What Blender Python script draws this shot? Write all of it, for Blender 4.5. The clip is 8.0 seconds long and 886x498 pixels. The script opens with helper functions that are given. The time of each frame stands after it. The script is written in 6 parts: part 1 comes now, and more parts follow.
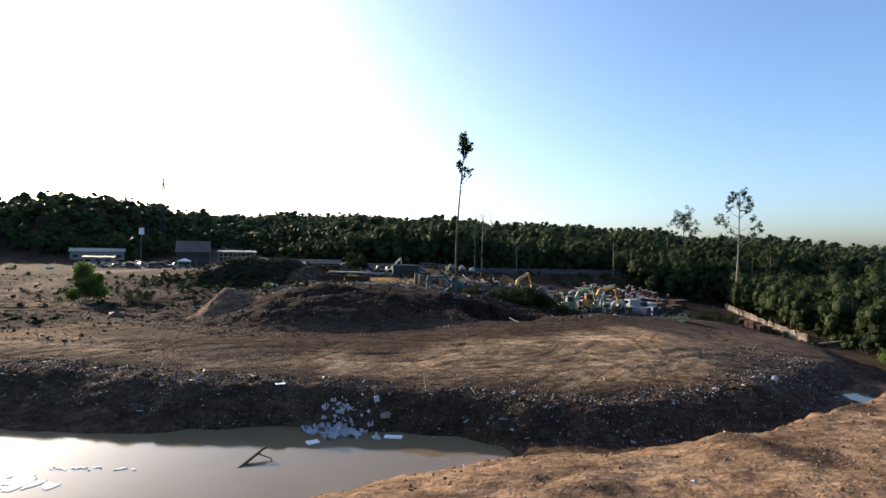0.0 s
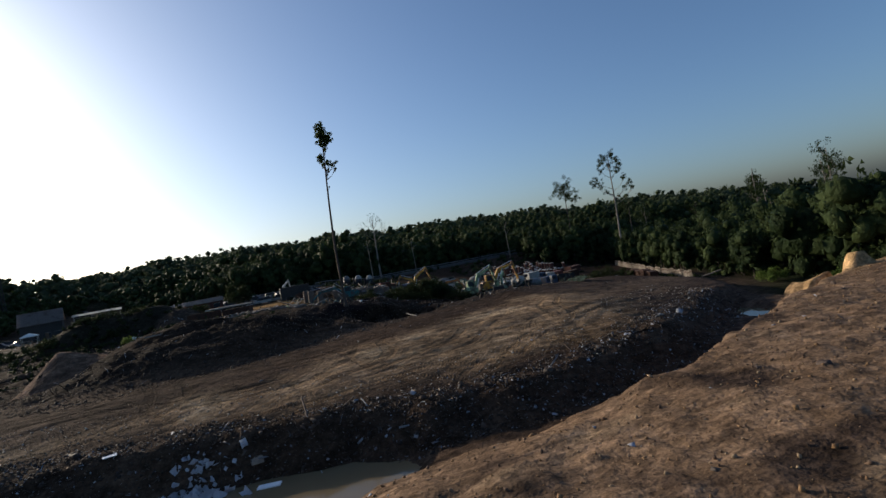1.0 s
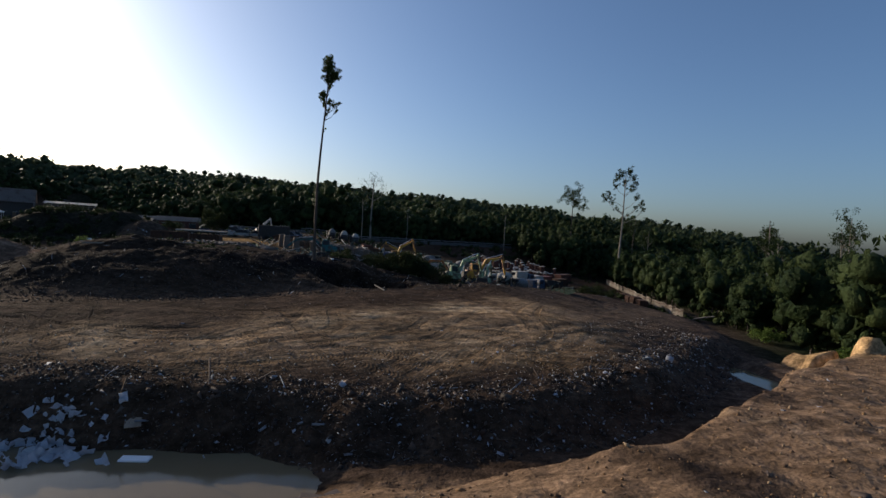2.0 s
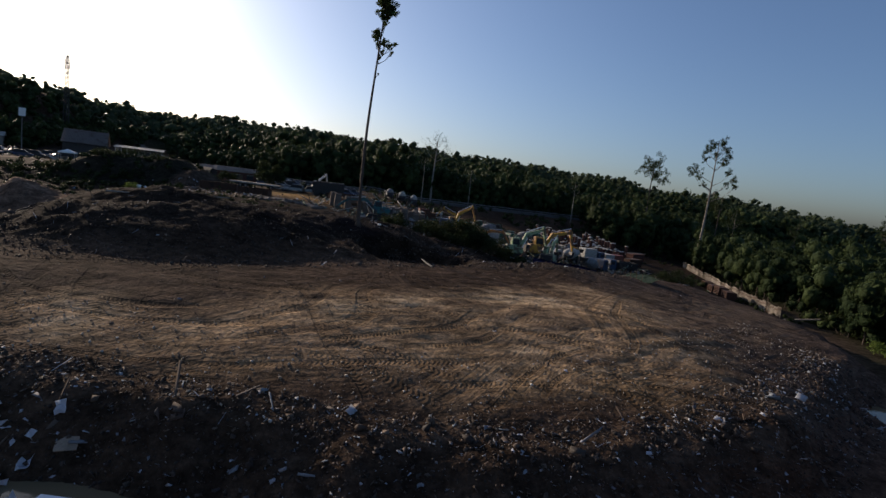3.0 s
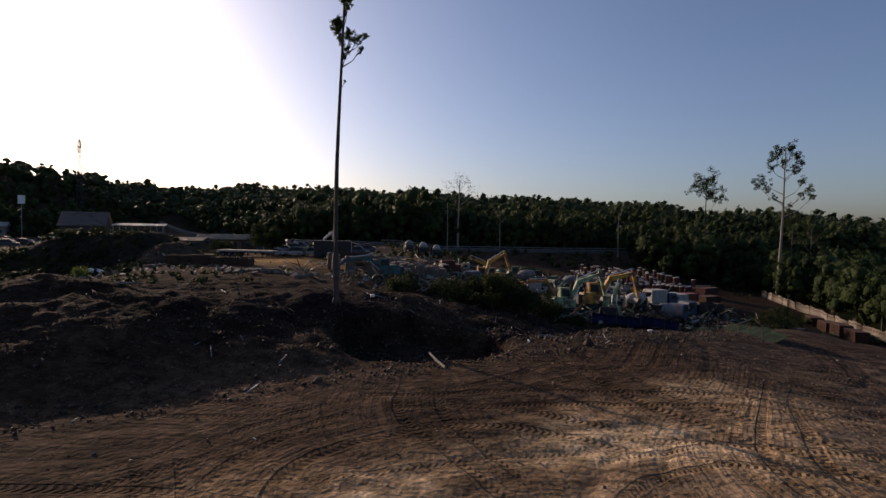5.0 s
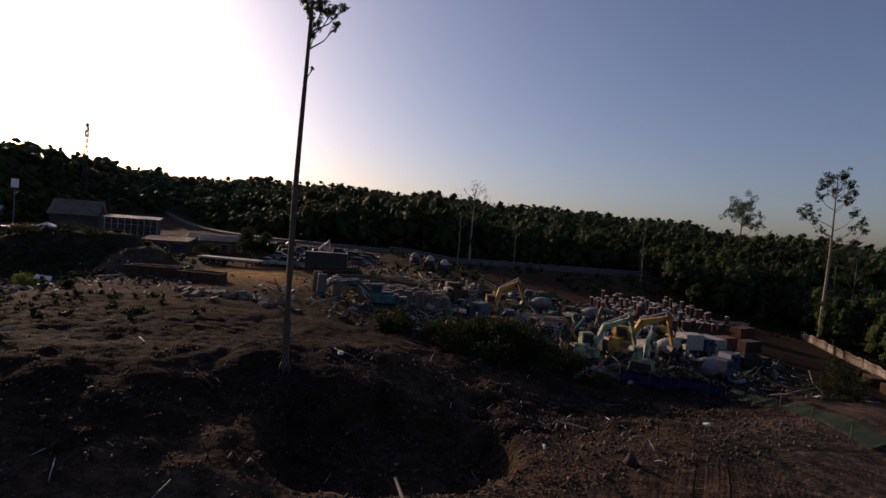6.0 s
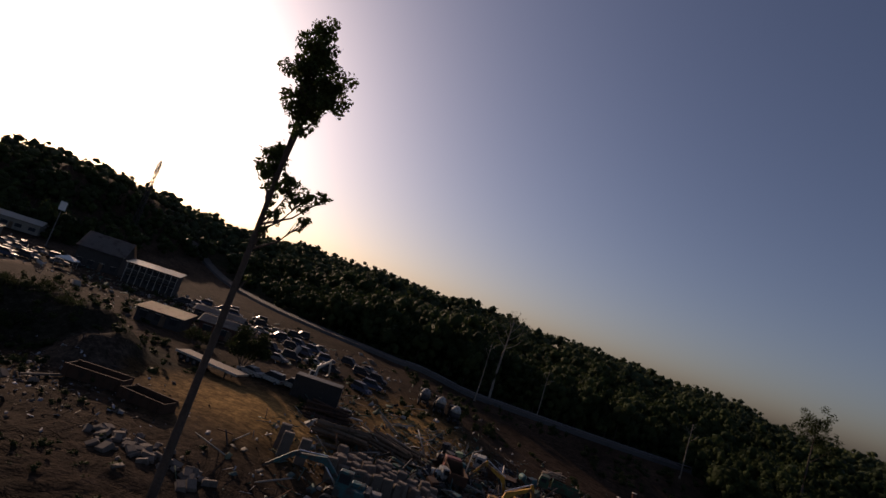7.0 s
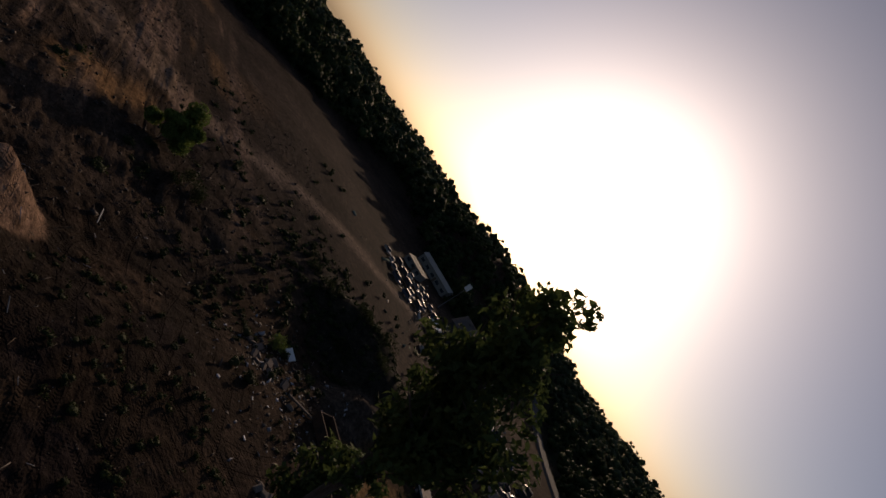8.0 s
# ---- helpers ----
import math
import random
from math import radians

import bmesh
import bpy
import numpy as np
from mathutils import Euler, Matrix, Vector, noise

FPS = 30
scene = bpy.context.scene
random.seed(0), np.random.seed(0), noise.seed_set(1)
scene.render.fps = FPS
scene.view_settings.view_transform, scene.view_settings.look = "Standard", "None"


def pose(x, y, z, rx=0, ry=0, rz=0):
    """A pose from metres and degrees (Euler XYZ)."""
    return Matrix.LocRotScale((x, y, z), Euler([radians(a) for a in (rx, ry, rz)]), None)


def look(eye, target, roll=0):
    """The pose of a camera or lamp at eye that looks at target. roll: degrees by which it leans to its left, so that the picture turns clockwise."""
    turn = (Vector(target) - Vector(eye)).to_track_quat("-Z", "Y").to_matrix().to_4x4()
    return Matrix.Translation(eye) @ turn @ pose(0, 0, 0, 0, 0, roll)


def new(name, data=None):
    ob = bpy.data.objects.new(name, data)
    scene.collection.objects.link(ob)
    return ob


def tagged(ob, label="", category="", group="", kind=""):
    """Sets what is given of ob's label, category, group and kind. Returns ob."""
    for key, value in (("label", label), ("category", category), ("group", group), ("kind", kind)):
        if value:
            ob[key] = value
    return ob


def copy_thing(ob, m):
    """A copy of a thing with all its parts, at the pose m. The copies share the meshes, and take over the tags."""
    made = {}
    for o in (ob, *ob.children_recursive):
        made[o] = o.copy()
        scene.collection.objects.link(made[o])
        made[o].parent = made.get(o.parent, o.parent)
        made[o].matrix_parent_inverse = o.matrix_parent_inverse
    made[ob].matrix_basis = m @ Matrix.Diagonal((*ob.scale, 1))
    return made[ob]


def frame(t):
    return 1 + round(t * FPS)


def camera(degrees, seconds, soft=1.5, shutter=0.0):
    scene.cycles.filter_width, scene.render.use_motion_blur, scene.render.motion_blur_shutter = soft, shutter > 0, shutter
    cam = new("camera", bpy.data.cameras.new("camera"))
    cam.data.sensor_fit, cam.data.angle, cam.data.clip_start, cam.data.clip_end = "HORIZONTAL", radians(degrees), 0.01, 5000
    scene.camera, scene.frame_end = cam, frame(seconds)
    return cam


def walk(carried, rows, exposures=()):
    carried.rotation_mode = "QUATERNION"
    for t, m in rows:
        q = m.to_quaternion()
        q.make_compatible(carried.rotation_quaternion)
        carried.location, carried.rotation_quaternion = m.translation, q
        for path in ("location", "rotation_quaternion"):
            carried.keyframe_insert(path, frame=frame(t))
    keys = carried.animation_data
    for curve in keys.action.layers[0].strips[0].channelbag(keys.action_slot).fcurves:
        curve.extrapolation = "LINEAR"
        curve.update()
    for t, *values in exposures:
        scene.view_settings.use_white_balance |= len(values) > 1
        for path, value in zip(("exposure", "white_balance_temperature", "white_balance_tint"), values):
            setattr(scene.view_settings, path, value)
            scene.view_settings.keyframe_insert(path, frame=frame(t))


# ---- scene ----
cam = camera(82.0, 8.0)
PATH = [
    (0, (-0.8, 1.0, 11.25), (-0.723, 2.999, 11.258), 1.1),
    (0.5, (0.9, 4.0, 9.6), (1.057, 5.994, 9.636), 1.0),
    (1, (2.45, 7.6, 8.8), (2.91, 9.546, 8.814), -10.2),
    (1.2, (3.0, 8.5, 8.8), (3.616, 10.403, 8.773), -12.8),
    (2.3, (5.918, 15.905, 9.114), (6.299, 17.866, 9.014), 7.8),
    (2.5, (6.379, 17.797, 9.31), (6.698, 19.768, 9.189), 7.2),
    (3, (7.328, 22.146, 9.451), (7.575, 24.116, 9.209), 7.0),
    (3.5, (8.284, 26.724, 8.995), (8.501, 28.689, 8.69), 6.3),
    (4, (9.162, 31.65, 8.728), (9.34, 33.631, 8.519), -0.5),
    (4.5, (9.959, 36.673, 8.974), (10.093, 38.661, 8.799), -0.2),
    (4.7, (10.351, 38.582, 9.194), (10.472, 40.577, 9.116), 0.1),
    (6, (12.575, 52.5, 12.403), (12.617, 54.499, 12.335), 4.5),
    (6.5, (13.181, 58.0, 15.506), (13.16, 59.99, 15.708), 4.5),
    (7, (12.729, 64.382, 21.721), (12.54, 66.357, 21.976), 18.9),
    (7.5, (10.935, 69.914, 26.69), (10.468, 71.846, 26.913), 35.1),
    (7.7, (10.418, 71.588, 27.927), (9.644, 73.431, 27.98), 48.4),
    (8, (9.144, 74.118, 29.077), (7.667, 75.459, 28.937), 57.5),
]
walk(cam, [(t, look(eye, target, roll)) for t, eye, target, roll in PATH],
     exposures=[(0.0, 1.5, 6600, 12), (0.5, 0.6, 6400, 12), (1.0, 0.3, 6250, 9), (2.5, 0.25, 6350, 13), (4.5, 0.25, 6950, 21), (6.0, 0.0, 7600, 29), (7.0, -0.5, 7800, 31), (8.0, -0.9, 7700, 24)])

# ---- light: a low evening sun ahead and to the left, clear hazy sky ----
SUN_AZ, SUN_EL = 42.0, 15.5          # degrees to the left of +y, and above the horizon
world = bpy.data.worlds.new("sky")
scene.world = world
world.use_nodes = True
wn = world.node_tree.nodes
sky = wn.new("ShaderNodeTexSky")
sky.sky_type, sky.sun_disc = "NISHITA", False
sky.sun_elevation, sky.sun_rotation = radians(SUN_EL), radians(-SUN_AZ)
sky.altitude, sky.air_density, sky.dust_density, sky.ozone_density = 50, 0.9, 2.2, 3.8
world.node_tree.links.new(sky.outputs[0], wn["Background"].inputs[0])
wn["Background"].inputs[1].default_value = 0.11
lamp = new("sun", bpy.data.lights.new("sun", "SUN"))
lamp.data.energy, lamp.data.angle, lamp.data.color = 3.6, radians(0.6), (1.0, 0.83, 0.62)
sd = Vector((-math.sin(radians(SUN_AZ)) * math.cos(radians(SUN_EL)), math.cos(radians(SUN_AZ)) * math.cos(radians(SUN_EL)), math.sin(radians(SUN_EL))))
lamp.matrix_world = look(sd * 200, (0, 0, 0))

# ---- small helpers ----
RNG = np.random.default_rng(7)
TAB = RNG.random((256, 256))


def vnoise(x, y):
    x, y = np.asarray(x, float), np.asarray(y, float)
    xi, yi = np.floor(x).astype(int), np.floor(y).astype(int)
    fx, fy = x - xi, y - yi
    fx, fy = fx * fx * (3 - 2 * fx), fy * fy * (3 - 2 * fy)
    a, b = TAB[xi & 255, yi & 255], TAB[(xi + 1) & 255, yi & 255]
    c, d = TAB[xi & 255, (yi + 1) & 255], TAB[(xi + 1) & 255, (yi + 1) & 255]
    return 2 * ((a + (b - a) * fx) * (1 - fy) + (c + (d - c) * fx) * fy) - 1


def fbm(x, y, size, octaves=4, gain=0.5):
    total, amp, out = 0.0, 1.0, 0.0
    for k in range(octaves):
        out = out + amp * vnoise(x / size + 17.3 * k, y / size - 9.1 * k)
        total += amp
        size, amp = size / 2.03, amp * gain
    return out / total


def sstep(a, b, x):
    t = np.clip((np.asarray(x, float) - a) / (b - a), 0, 1)
    return t * t * (3 - 2 * t)


def mix(a, b, t):
    return a + (b - a) * t


def mesh_of(name, verts, faces):
    """A mesh from an array of places and an array of faces, all with the same number of corners."""
    verts, faces = np.asarray(verts, np.float32), np.asarray(faces, np.int32)
    me = bpy.data.meshes.new(name)
    n, k = faces.shape
    me.vertices.add(len(verts))
    me.vertices.foreach_set("co", verts.ravel())
    me.loops.add(n * k)
    me.loops.foreach_set("vertex_index", faces.ravel())
    me.polygons.add(n)
    me.polygons.foreach_set("loop_start", np.arange(0, n * k, k, dtype=np.int32))
    me.update(calc_edges=True)
    return me


def thing(name, x, y, z, turn=0.0, label="", category="", group="", kind=""):
    """An empty at the base of a thing; its parts hang under it."""
    ob = new(name)
    ob.empty_display_size = 0.3
    ob.matrix_basis = pose(x, y, z, 0, 0, turn)
    return tagged(ob, label, category, group, kind)


def part(name, bm, material, parent, label="", smooth=False, bevel=0.0):
    """Links a bmesh as one mesh object under a thing or a part."""
    me = bpy.data.meshes.new(name)
    if bevel:
        bmesh.ops.bevel(bm, geom=list(bm.edges), offset=bevel, segments=1, affect="EDGES")
    bm.to_mesh(me)
    bm.free()
    if smooth:
        me.polygons.foreach_set("use_smooth", [True] * len(me.polygons))
    me.materials.append(material)
    ob = new(name, me)
    ob.parent = parent
    return tagged(ob, label)


def alike(ob, name, parent, m):
    """Another object on the mesh of ob, under parent."""
    o = new(name, ob.data)
    o.parent = parent
    o.matrix_basis = m
    return o


def box(sx, sy, sz, x=0, y=0, z=0, rx=0, ry=0, rz=0, bm=None, taper=1.0, shift=0.0):
    """A box on z, its base centred at x, y; taper narrows its top, shift moves the top along x."""
    bm = bm or bmesh.new()
    m = pose(x, y, z, rx, ry, rz)
    v = []
    for k, s in ((0, 1.0), (sz, taper)):
        for a, b in ((-1, -1), (1, -1), (1, 1), (-1, 1)):
            v.append(bm.verts.new(m @ Vector((a * sx / 2 * s + (shift if k else 0), b * sy / 2 * s, k))))
    for f in ((3, 2, 1, 0), (4, 5, 6, 7), (0, 1, 5, 4), (1, 2, 6, 5), (2, 3, 7, 6), (3, 0, 4, 7)):
        bm.faces.new([v[i] for i in f])
    return bm


def tube(p, q, r1, r2=None, n=8, bm=None, caps=True):
    """A round bar from p to q."""
    bm = bm or bmesh.new()
    p, q = Vector(p), Vector(q)
    r2 = r1 if r2 is None else r2
    turn = (q - p).to_track_quat("Z", "Y").to_matrix()
    rings = []
    for c, r in ((p, r1), (q, r2)):
        rings.append([bm.verts.new(c + turn @ Vector((r * math.cos(2 * math.pi * i / n), r * math.sin(2 * math.pi * i / n), 0))) for i in range(n)])
    for i in range(n):
        bm.faces.new((rings[0][i], rings[0][(i + 1) % n], rings[1][(i + 1) % n], rings[1][i]))
    if caps:
        bm.faces.new(rings[0][::-1])
        bm.faces.new(rings[1])
    return bm


def lathe(profile, n=14, bm=None, m=None):
    """Turns (radius, height) pairs about z."""
    bm = bm or bmesh.new()
    m = m or Matrix()
    rings = [[bm.verts.new(m @ Vector((max(r, 0.001) * math.cos(2 * math.pi * i / n), max(r, 0.001) * math.sin(2 * math.pi * i / n), z))) for i in range(n)] for r, z in profile]
    for a, b in zip(rings, rings[1:]):
        for i in range(n):
            bm.faces.new((a[i], a[(i + 1) % n], b[(i + 1) % n], b[i]))
    bm.faces.new(rings[0][::-1])
    bm.faces.new(rings[-1])
    return bm


def corrugated(sx, sy, waves, deep, thick=0.05, m=None):
    """A sheet over x and y, its waves running along y."""
    bm = bmesh.new()
    m = m or Matrix()
    cols = []
    for i in range(2 * waves + 1):
        z = deep * (i % 2)
        cols.append([bm.verts.new(m @ Vector((-sx / 2 + sx * i / (2 * waves), y, z))) for y in (-sy / 2, sy / 2)])
    for a, b in zip(cols, cols[1:]):
        bm.faces.new((a[0], b[0], b[1], a[1]))
    bmesh.ops.solidify(bm, geom=list(bm.faces), thickness=thick)
    return bm


def prism(outline, width, bm=None, m=None):
    """An outline in x and z, drawn out to a width along y."""
    bm = bm or bmesh.new()
    m = m or Matrix()
    a = [bm.verts.new(m @ Vector((x, -width / 2, z))) for x, z in outline]
    b = [bm.verts.new(m @ Vector((x, width / 2, z))) for x, z in outline]
    n = len(outline)
    bm.faces.new(a)
    bm.faces.new(b[::-1])
    for i in range(n):
        bm.faces.new((a[i], b[i], b[(i + 1) % n], a[(i + 1) % n]))
    return bm


# ---- materials ----
def material(name, color, rough=0.8, metal=0.0, size=1.0, vary=0.25, bump=0.2, fine=8.0, second=None, wear=0.0, spec=0.3):
    """A surface with stains at a large size, grain at a small one, and fine relief. second: a colour that the stains lead to."""
    mat = bpy.data.materials.new(name)
    mat.use_nodes = True
    nt = mat.node_tree
    n, bs = nt.nodes, nt.nodes["Principled BSDF"]
    bs.inputs["Roughness"].default_value, bs.inputs["Metallic"].default_value = rough, metal
    bs.inputs["Specular IOR Level"].default_value = spec
    co = n.new("ShaderNodeTexCoord")
    big, small = n.new("ShaderNodeTexNoise"), n.new("ShaderNodeTexNoise")
    big.inputs["Scale"].default_value, small.inputs["Scale"].default_value = 1.0 / size, fine / size
    big.inputs["Detail"].default_value, small.inputs["Detail"].default_value = 5, 4
    for t in (big, small):
        nt.links.new(co.outputs["Object"], t.inputs["Vector"])
    ramp = n.new("ShaderNodeValToRGB")
    other = second or tuple(c * (1 - vary) for c in color)
    ramp.color_ramp.elements[0].position, ramp.color_ramp.elements[1].position = 0.38 + 0.15 * (1 - wear), 0.72
    if wear:
        ramp.color_ramp.elements[0].position, ramp.color_ramp.elements[1].position = 0.62 - 0.3 * wear, 0.72 - 0.25 * wear
    ramp.color_ramp.elements[0].color, ramp.color_ramp.elements[1].color = (*color, 1), (*other, 1)
    nt.links.new(big.outputs["Fac"], ramp.inputs["Fac"])
    grain = n.new("ShaderNodeMix")
    grain.data_type, grain.blend_type = "RGBA", "MULTIPLY"
    grain.inputs["Factor"].default_value = min(1.0, vary * 1.6)
    nt.links.new(ramp.outputs["Color"], grain.inputs["A"])
    nt.links.new(small.outputs["Fac"], grain.inputs["B"])
    gain = n.new("ShaderNodeMix")
    gain.data_type, gain.blend_type = "RGBA", "MULTIPLY"
    gain.inputs["Factor"].default_value = 1.0
    k = 1 + 0.8 * min(1.0, vary * 1.6)
    gain.inputs["B"].default_value = (k, k, k, 1)
    nt.links.new(grain.outputs["Result"], gain.inputs["A"])
    nt.links.new(gain.outputs["Result"], bs.inputs["Base Color"])
    if bump:
        bn = n.new("ShaderNodeBump")
        bn.inputs["Strength"].default_value, bn.inputs["Distance"].default_value = bump, 0.03 * size
        nt.links.new(small.outputs["Fac"], bn.inputs["Height"])
        nt.links.new(bn.outputs["Normal"], bs.inputs["Normal"])
    return mat


def leaf_material(name, color, other, size=3.0, relief=1.6, through_=0.28):
    """Foliage: each leaf or clump a little different, some light through it."""
    mat = bpy.data.materials.new(name)
    mat.use_nodes = True
    nt = mat.node_tree
    n, bs = nt.nodes, nt.nodes["Principled BSDF"]
    geo, tex, co = n.new("ShaderNodeNewGeometry"), n.new("ShaderNodeTexNoise"), n.new("ShaderNodeTexCoord")
    tex.inputs["Scale"].default_value = 1 / size
    nt.links.new(co.outputs["Object"], tex.inputs["Vector"])
    add = n.new("ShaderNodeMath")
    add.operation = "MULTIPLY_ADD"
    add.inputs[1].default_value = 0.36
    nt.links.new(geo.outputs["Random Per Island"], add.inputs[0])
    half = n.new("ShaderNodeMath")
    half.operation = "MULTIPLY"
    half.inputs[1].default_value = 0.95
    nt.links.new(tex.outputs["Fac"], half.inputs[0])
    nt.links.new(half.outputs[0], add.inputs[2])
    ramp = n.new("ShaderNodeValToRGB")
    ramp.color_ramp.elements[0].color, ramp.color_ramp.elements[1].color = (*color, 1), (*other, 1)
    ramp.color_ramp.elements[0].position, ramp.color_ramp.elements[1].position = 0.42, 0.9
    nt.links.new(add.outputs[0], ramp.inputs["Fac"])
    nt.links.new(ramp.outputs["Color"], bs.inputs["Base Color"])
    bs.inputs["Roughness"].default_value = 0.6
    bs.inputs["Specular IOR Level"].default_value = 0.05
    rough, bump = n.new("ShaderNodeTexNoise"), n.new("ShaderNodeBump")
    rough.inputs["Scale"].default_value, rough.inputs["Detail"].default_value = relief, 5
    bump.inputs["Strength"].default_value, bump.inputs["Distance"].default_value = 1.0, 0.9 / relief
    nt.links.new(co.outputs["Object"], rough.inputs["Vector"])
    nt.links.new(rough.outputs["Fac"], bump.inputs["Height"])
    nt.links.new(bump.outputs["Normal"], bs.inputs["Normal"])
    tr = n.new("ShaderNodeBsdfTranslucent")
    nt.links.new(ramp.outputs["Color"], tr.inputs["Color"])
    mx = n.new("ShaderNodeMixShader")
    mx.inputs[0].default_value = through_
    nt.links.new(bs.outputs[0], mx.inputs[1])
    nt.links.new(tr.outputs[0], mx.inputs[2])
    nt.links.new(mx.outputs[0], n["Material Output"].inputs["Surface"])
    return mat


def soil_material():
    """Bare earth: the zone's colour, mottled by damp and dry patches, crumbs and grit."""
    mat = bpy.data.materials.new("earth")
    mat.use_nodes = True
    nt = mat.node_tree
    n, bs = nt.nodes, nt.nodes["Principled BSDF"]
    bs.inputs["Roughness"].default_value, bs.inputs["Specular IOR Level"].default_value = 0.97, 0.02
    zone, co = n.new("ShaderNodeVertexColor"), n.new("ShaderNodeTexCoord")
    zone.layer_name = "zone"
    col = zone.outputs["Color"]
    for scale, low, high, fac in ((0.12, 0.6, 1.35, 0.8), (0.8, 0.45, 1.55, 0.9), (2.6, 0.5, 1.5, 0.8), (7.0, 0.5, 1.5, 0.55), (20.0, 0.5, 1.5, 0.35)):
        t, r, m = n.new("ShaderNodeTexNoise"), n.new("ShaderNodeMapRange"), n.new("ShaderNodeMix")
        t.inputs["Scale"].default_value, t.inputs["Detail"].default_value, t.inputs["Roughness"].default_value = scale, 6, 0.62
        r.inputs["From Min"].default_value, r.inputs["From Max"].default_value = 0.3, 0.7
        r.inputs["To Min"].default_value, r.inputs["To Max"].default_value = low, high
        m.data_type, m.blend_type = "RGBA", "MULTIPLY"
        m.inputs["Factor"].default_value = fac
        nt.links.new(co.outputs["Object"], t.inputs["Vector"])
        nt.links.new(t.outputs["Fac"], r.inputs["Value"])
        nt.links.new(col, m.inputs["A"])
        nt.links.new(r.outputs["Result"], m.inputs["B"])
        col = m.outputs["Result"]
    for turn, scale in ((0.5, 1.5), (-0.9, 2.2), (1.45, 1.9)):          # drag marks of blades and tracks, three ways across
        mp, t, r, m = n.new("ShaderNodeMapping"), n.new("ShaderNodeTexNoise"), n.new("ShaderNodeMapRange"), n.new("ShaderNodeMix")
        mp.inputs["Rotation"].default_value = (0, 0, turn)
        mp.inputs["Scale"].default_value = (0.3, 1.0, 1.0)
        t.inputs["Scale"].default_value, t.inputs["Detail"].default_value, t.inputs["Roughness"].default_value = scale, 5, 0.6
        r.inputs["From Min"].default_value, r.inputs["From Max"].default_value = 0.32, 0.68
        r.inputs["To Min"].default_value, r.inputs["To Max"].default_value = 0.55, 1.42
        m.data_type, m.blend_type = "RGBA", "MULTIPLY"
        m.inputs["Factor"].default_value = 0.42
        nt.links.new(co.outputs["Object"], mp.inputs["Vector"])
        nt.links.new(mp.outputs["Vector"], t.inputs["Vector"])
        nt.links.new(t.outputs["Fac"], r.inputs["Value"])
        nt.links.new(col, m.inputs["A"])
        nt.links.new(r.outputs["Result"], m.inputs["B"])
        col = m.outputs["Result"]
    b1, b2 = n.new("ShaderNodeBump"), n.new("ShaderNodeBump")
    t1, t2 = n.new("ShaderNodeTexNoise"), n.new("ShaderNodeTexVoronoi")
    t1.inputs["Scale"].default_value, t1.inputs["Detail"].default_value = 4.0, 7
    t2.inputs["Scale"].default_value = 7.0
    for t in (t1, t2):
        nt.links.new(co.outputs["Object"], t.inputs["Vector"])
    b1.inputs["Strength"].default_value, b1.inputs["Distance"].default_value = 0.9, 0.12
    b2.inputs["Strength"].default_value, b2.inputs["Distance"].default_value = 0.35, 0.04
    nt.links.new(t1.outputs["Fac"], b1.inputs["Height"])
    nt.links.new(t2.outputs["Distance"], b2.inputs["Height"])
    nt.links.new(b1.outputs["Normal"], b2.inputs["Normal"])
    level, b3 = n.new("ShaderNodeVertexColor"), n.new("ShaderNodeBump")
    level.layer_name = "level"

    def calc(op, p, q=0.0, r=0.0):
        k = n.new("ShaderNodeMath")
        k.operation = op
        for slot, v in zip(k.inputs, (p, q, r)):
            if isinstance(v, (int, float)):
                slot.default_value = v
            else:
                nt.links.new(v, slot)
        return k.outputs[0]

    # wheel and crawler tracks: pairs of ribbed lanes and fine scrapes, crossing each other on the levelled ground
    height, lanes = 0.0, 0.0
    for k, (turn, gap, rib, bend) in enumerate(((0.35, 9.0, 0.30, 5.0), (-0.55, 11.0, 0.24, 7.0), (1.2, 13.0, 0.34, 6.0), (0.05, 6.5, 0.26, 4.0), (2.3, 12.0, 0.30, 8.0))):
        mp, sway, some, cut, at_, fine = n.new("ShaderNodeMapping"), n.new("ShaderNodeTexNoise"), n.new("ShaderNodeTexNoise"), n.new("ShaderNodeSeparateXYZ"), n.new("ShaderNodeCombineXYZ"), n.new("ShaderNodeTexNoise")
        mp.inputs["Rotation"].default_value = (0, 0, turn)
        mp.inputs["Location"].default_value = (13.0 * k, 7.0 * k, 0)
        nt.links.new(co.outputs["Object"], mp.inputs["Vector"])
        for t, size in ((sway, 0.045), (some, 0.11)):
            t.inputs["Scale"].default_value, t.inputs["Detail"].default_value = size, 1
            nt.links.new(mp.outputs["Vector"], t.inputs["Vector"])
        nt.links.new(mp.outputs["Vector"], cut.inputs["Vector"])
        along = cut.outputs["X"]
        over = calc("MULTIPLY_ADD", sway.outputs["Fac"], 2.5 * bend, cut.outputs["Y"])
        lane = calc("ABSOLUTE", calc("SUBTRACT", calc("ABSOLUTE", calc("SUBTRACT", calc("MODULO", calc("ADD", over, 600.0), gap), gap / 2)), 0.95))
        soft = n.new("ShaderNodeMapRange")
        soft.inputs["From Min"].default_value, soft.inputs["From Max"].default_value = 0.30, 0.22
        nt.links.new(lane, soft.inputs["Value"])
        shown = n.new("ShaderNodeMapRange")
        shown.inputs["From Min"].default_value, shown.inputs["From Max"].default_value = 0.44, 0.56
        nt.links.new(some.outputs["Fac"], shown.inputs["Value"])
        lane_ = calc("MULTIPLY", soft.outputs["Result"], shown.outputs["Result"])
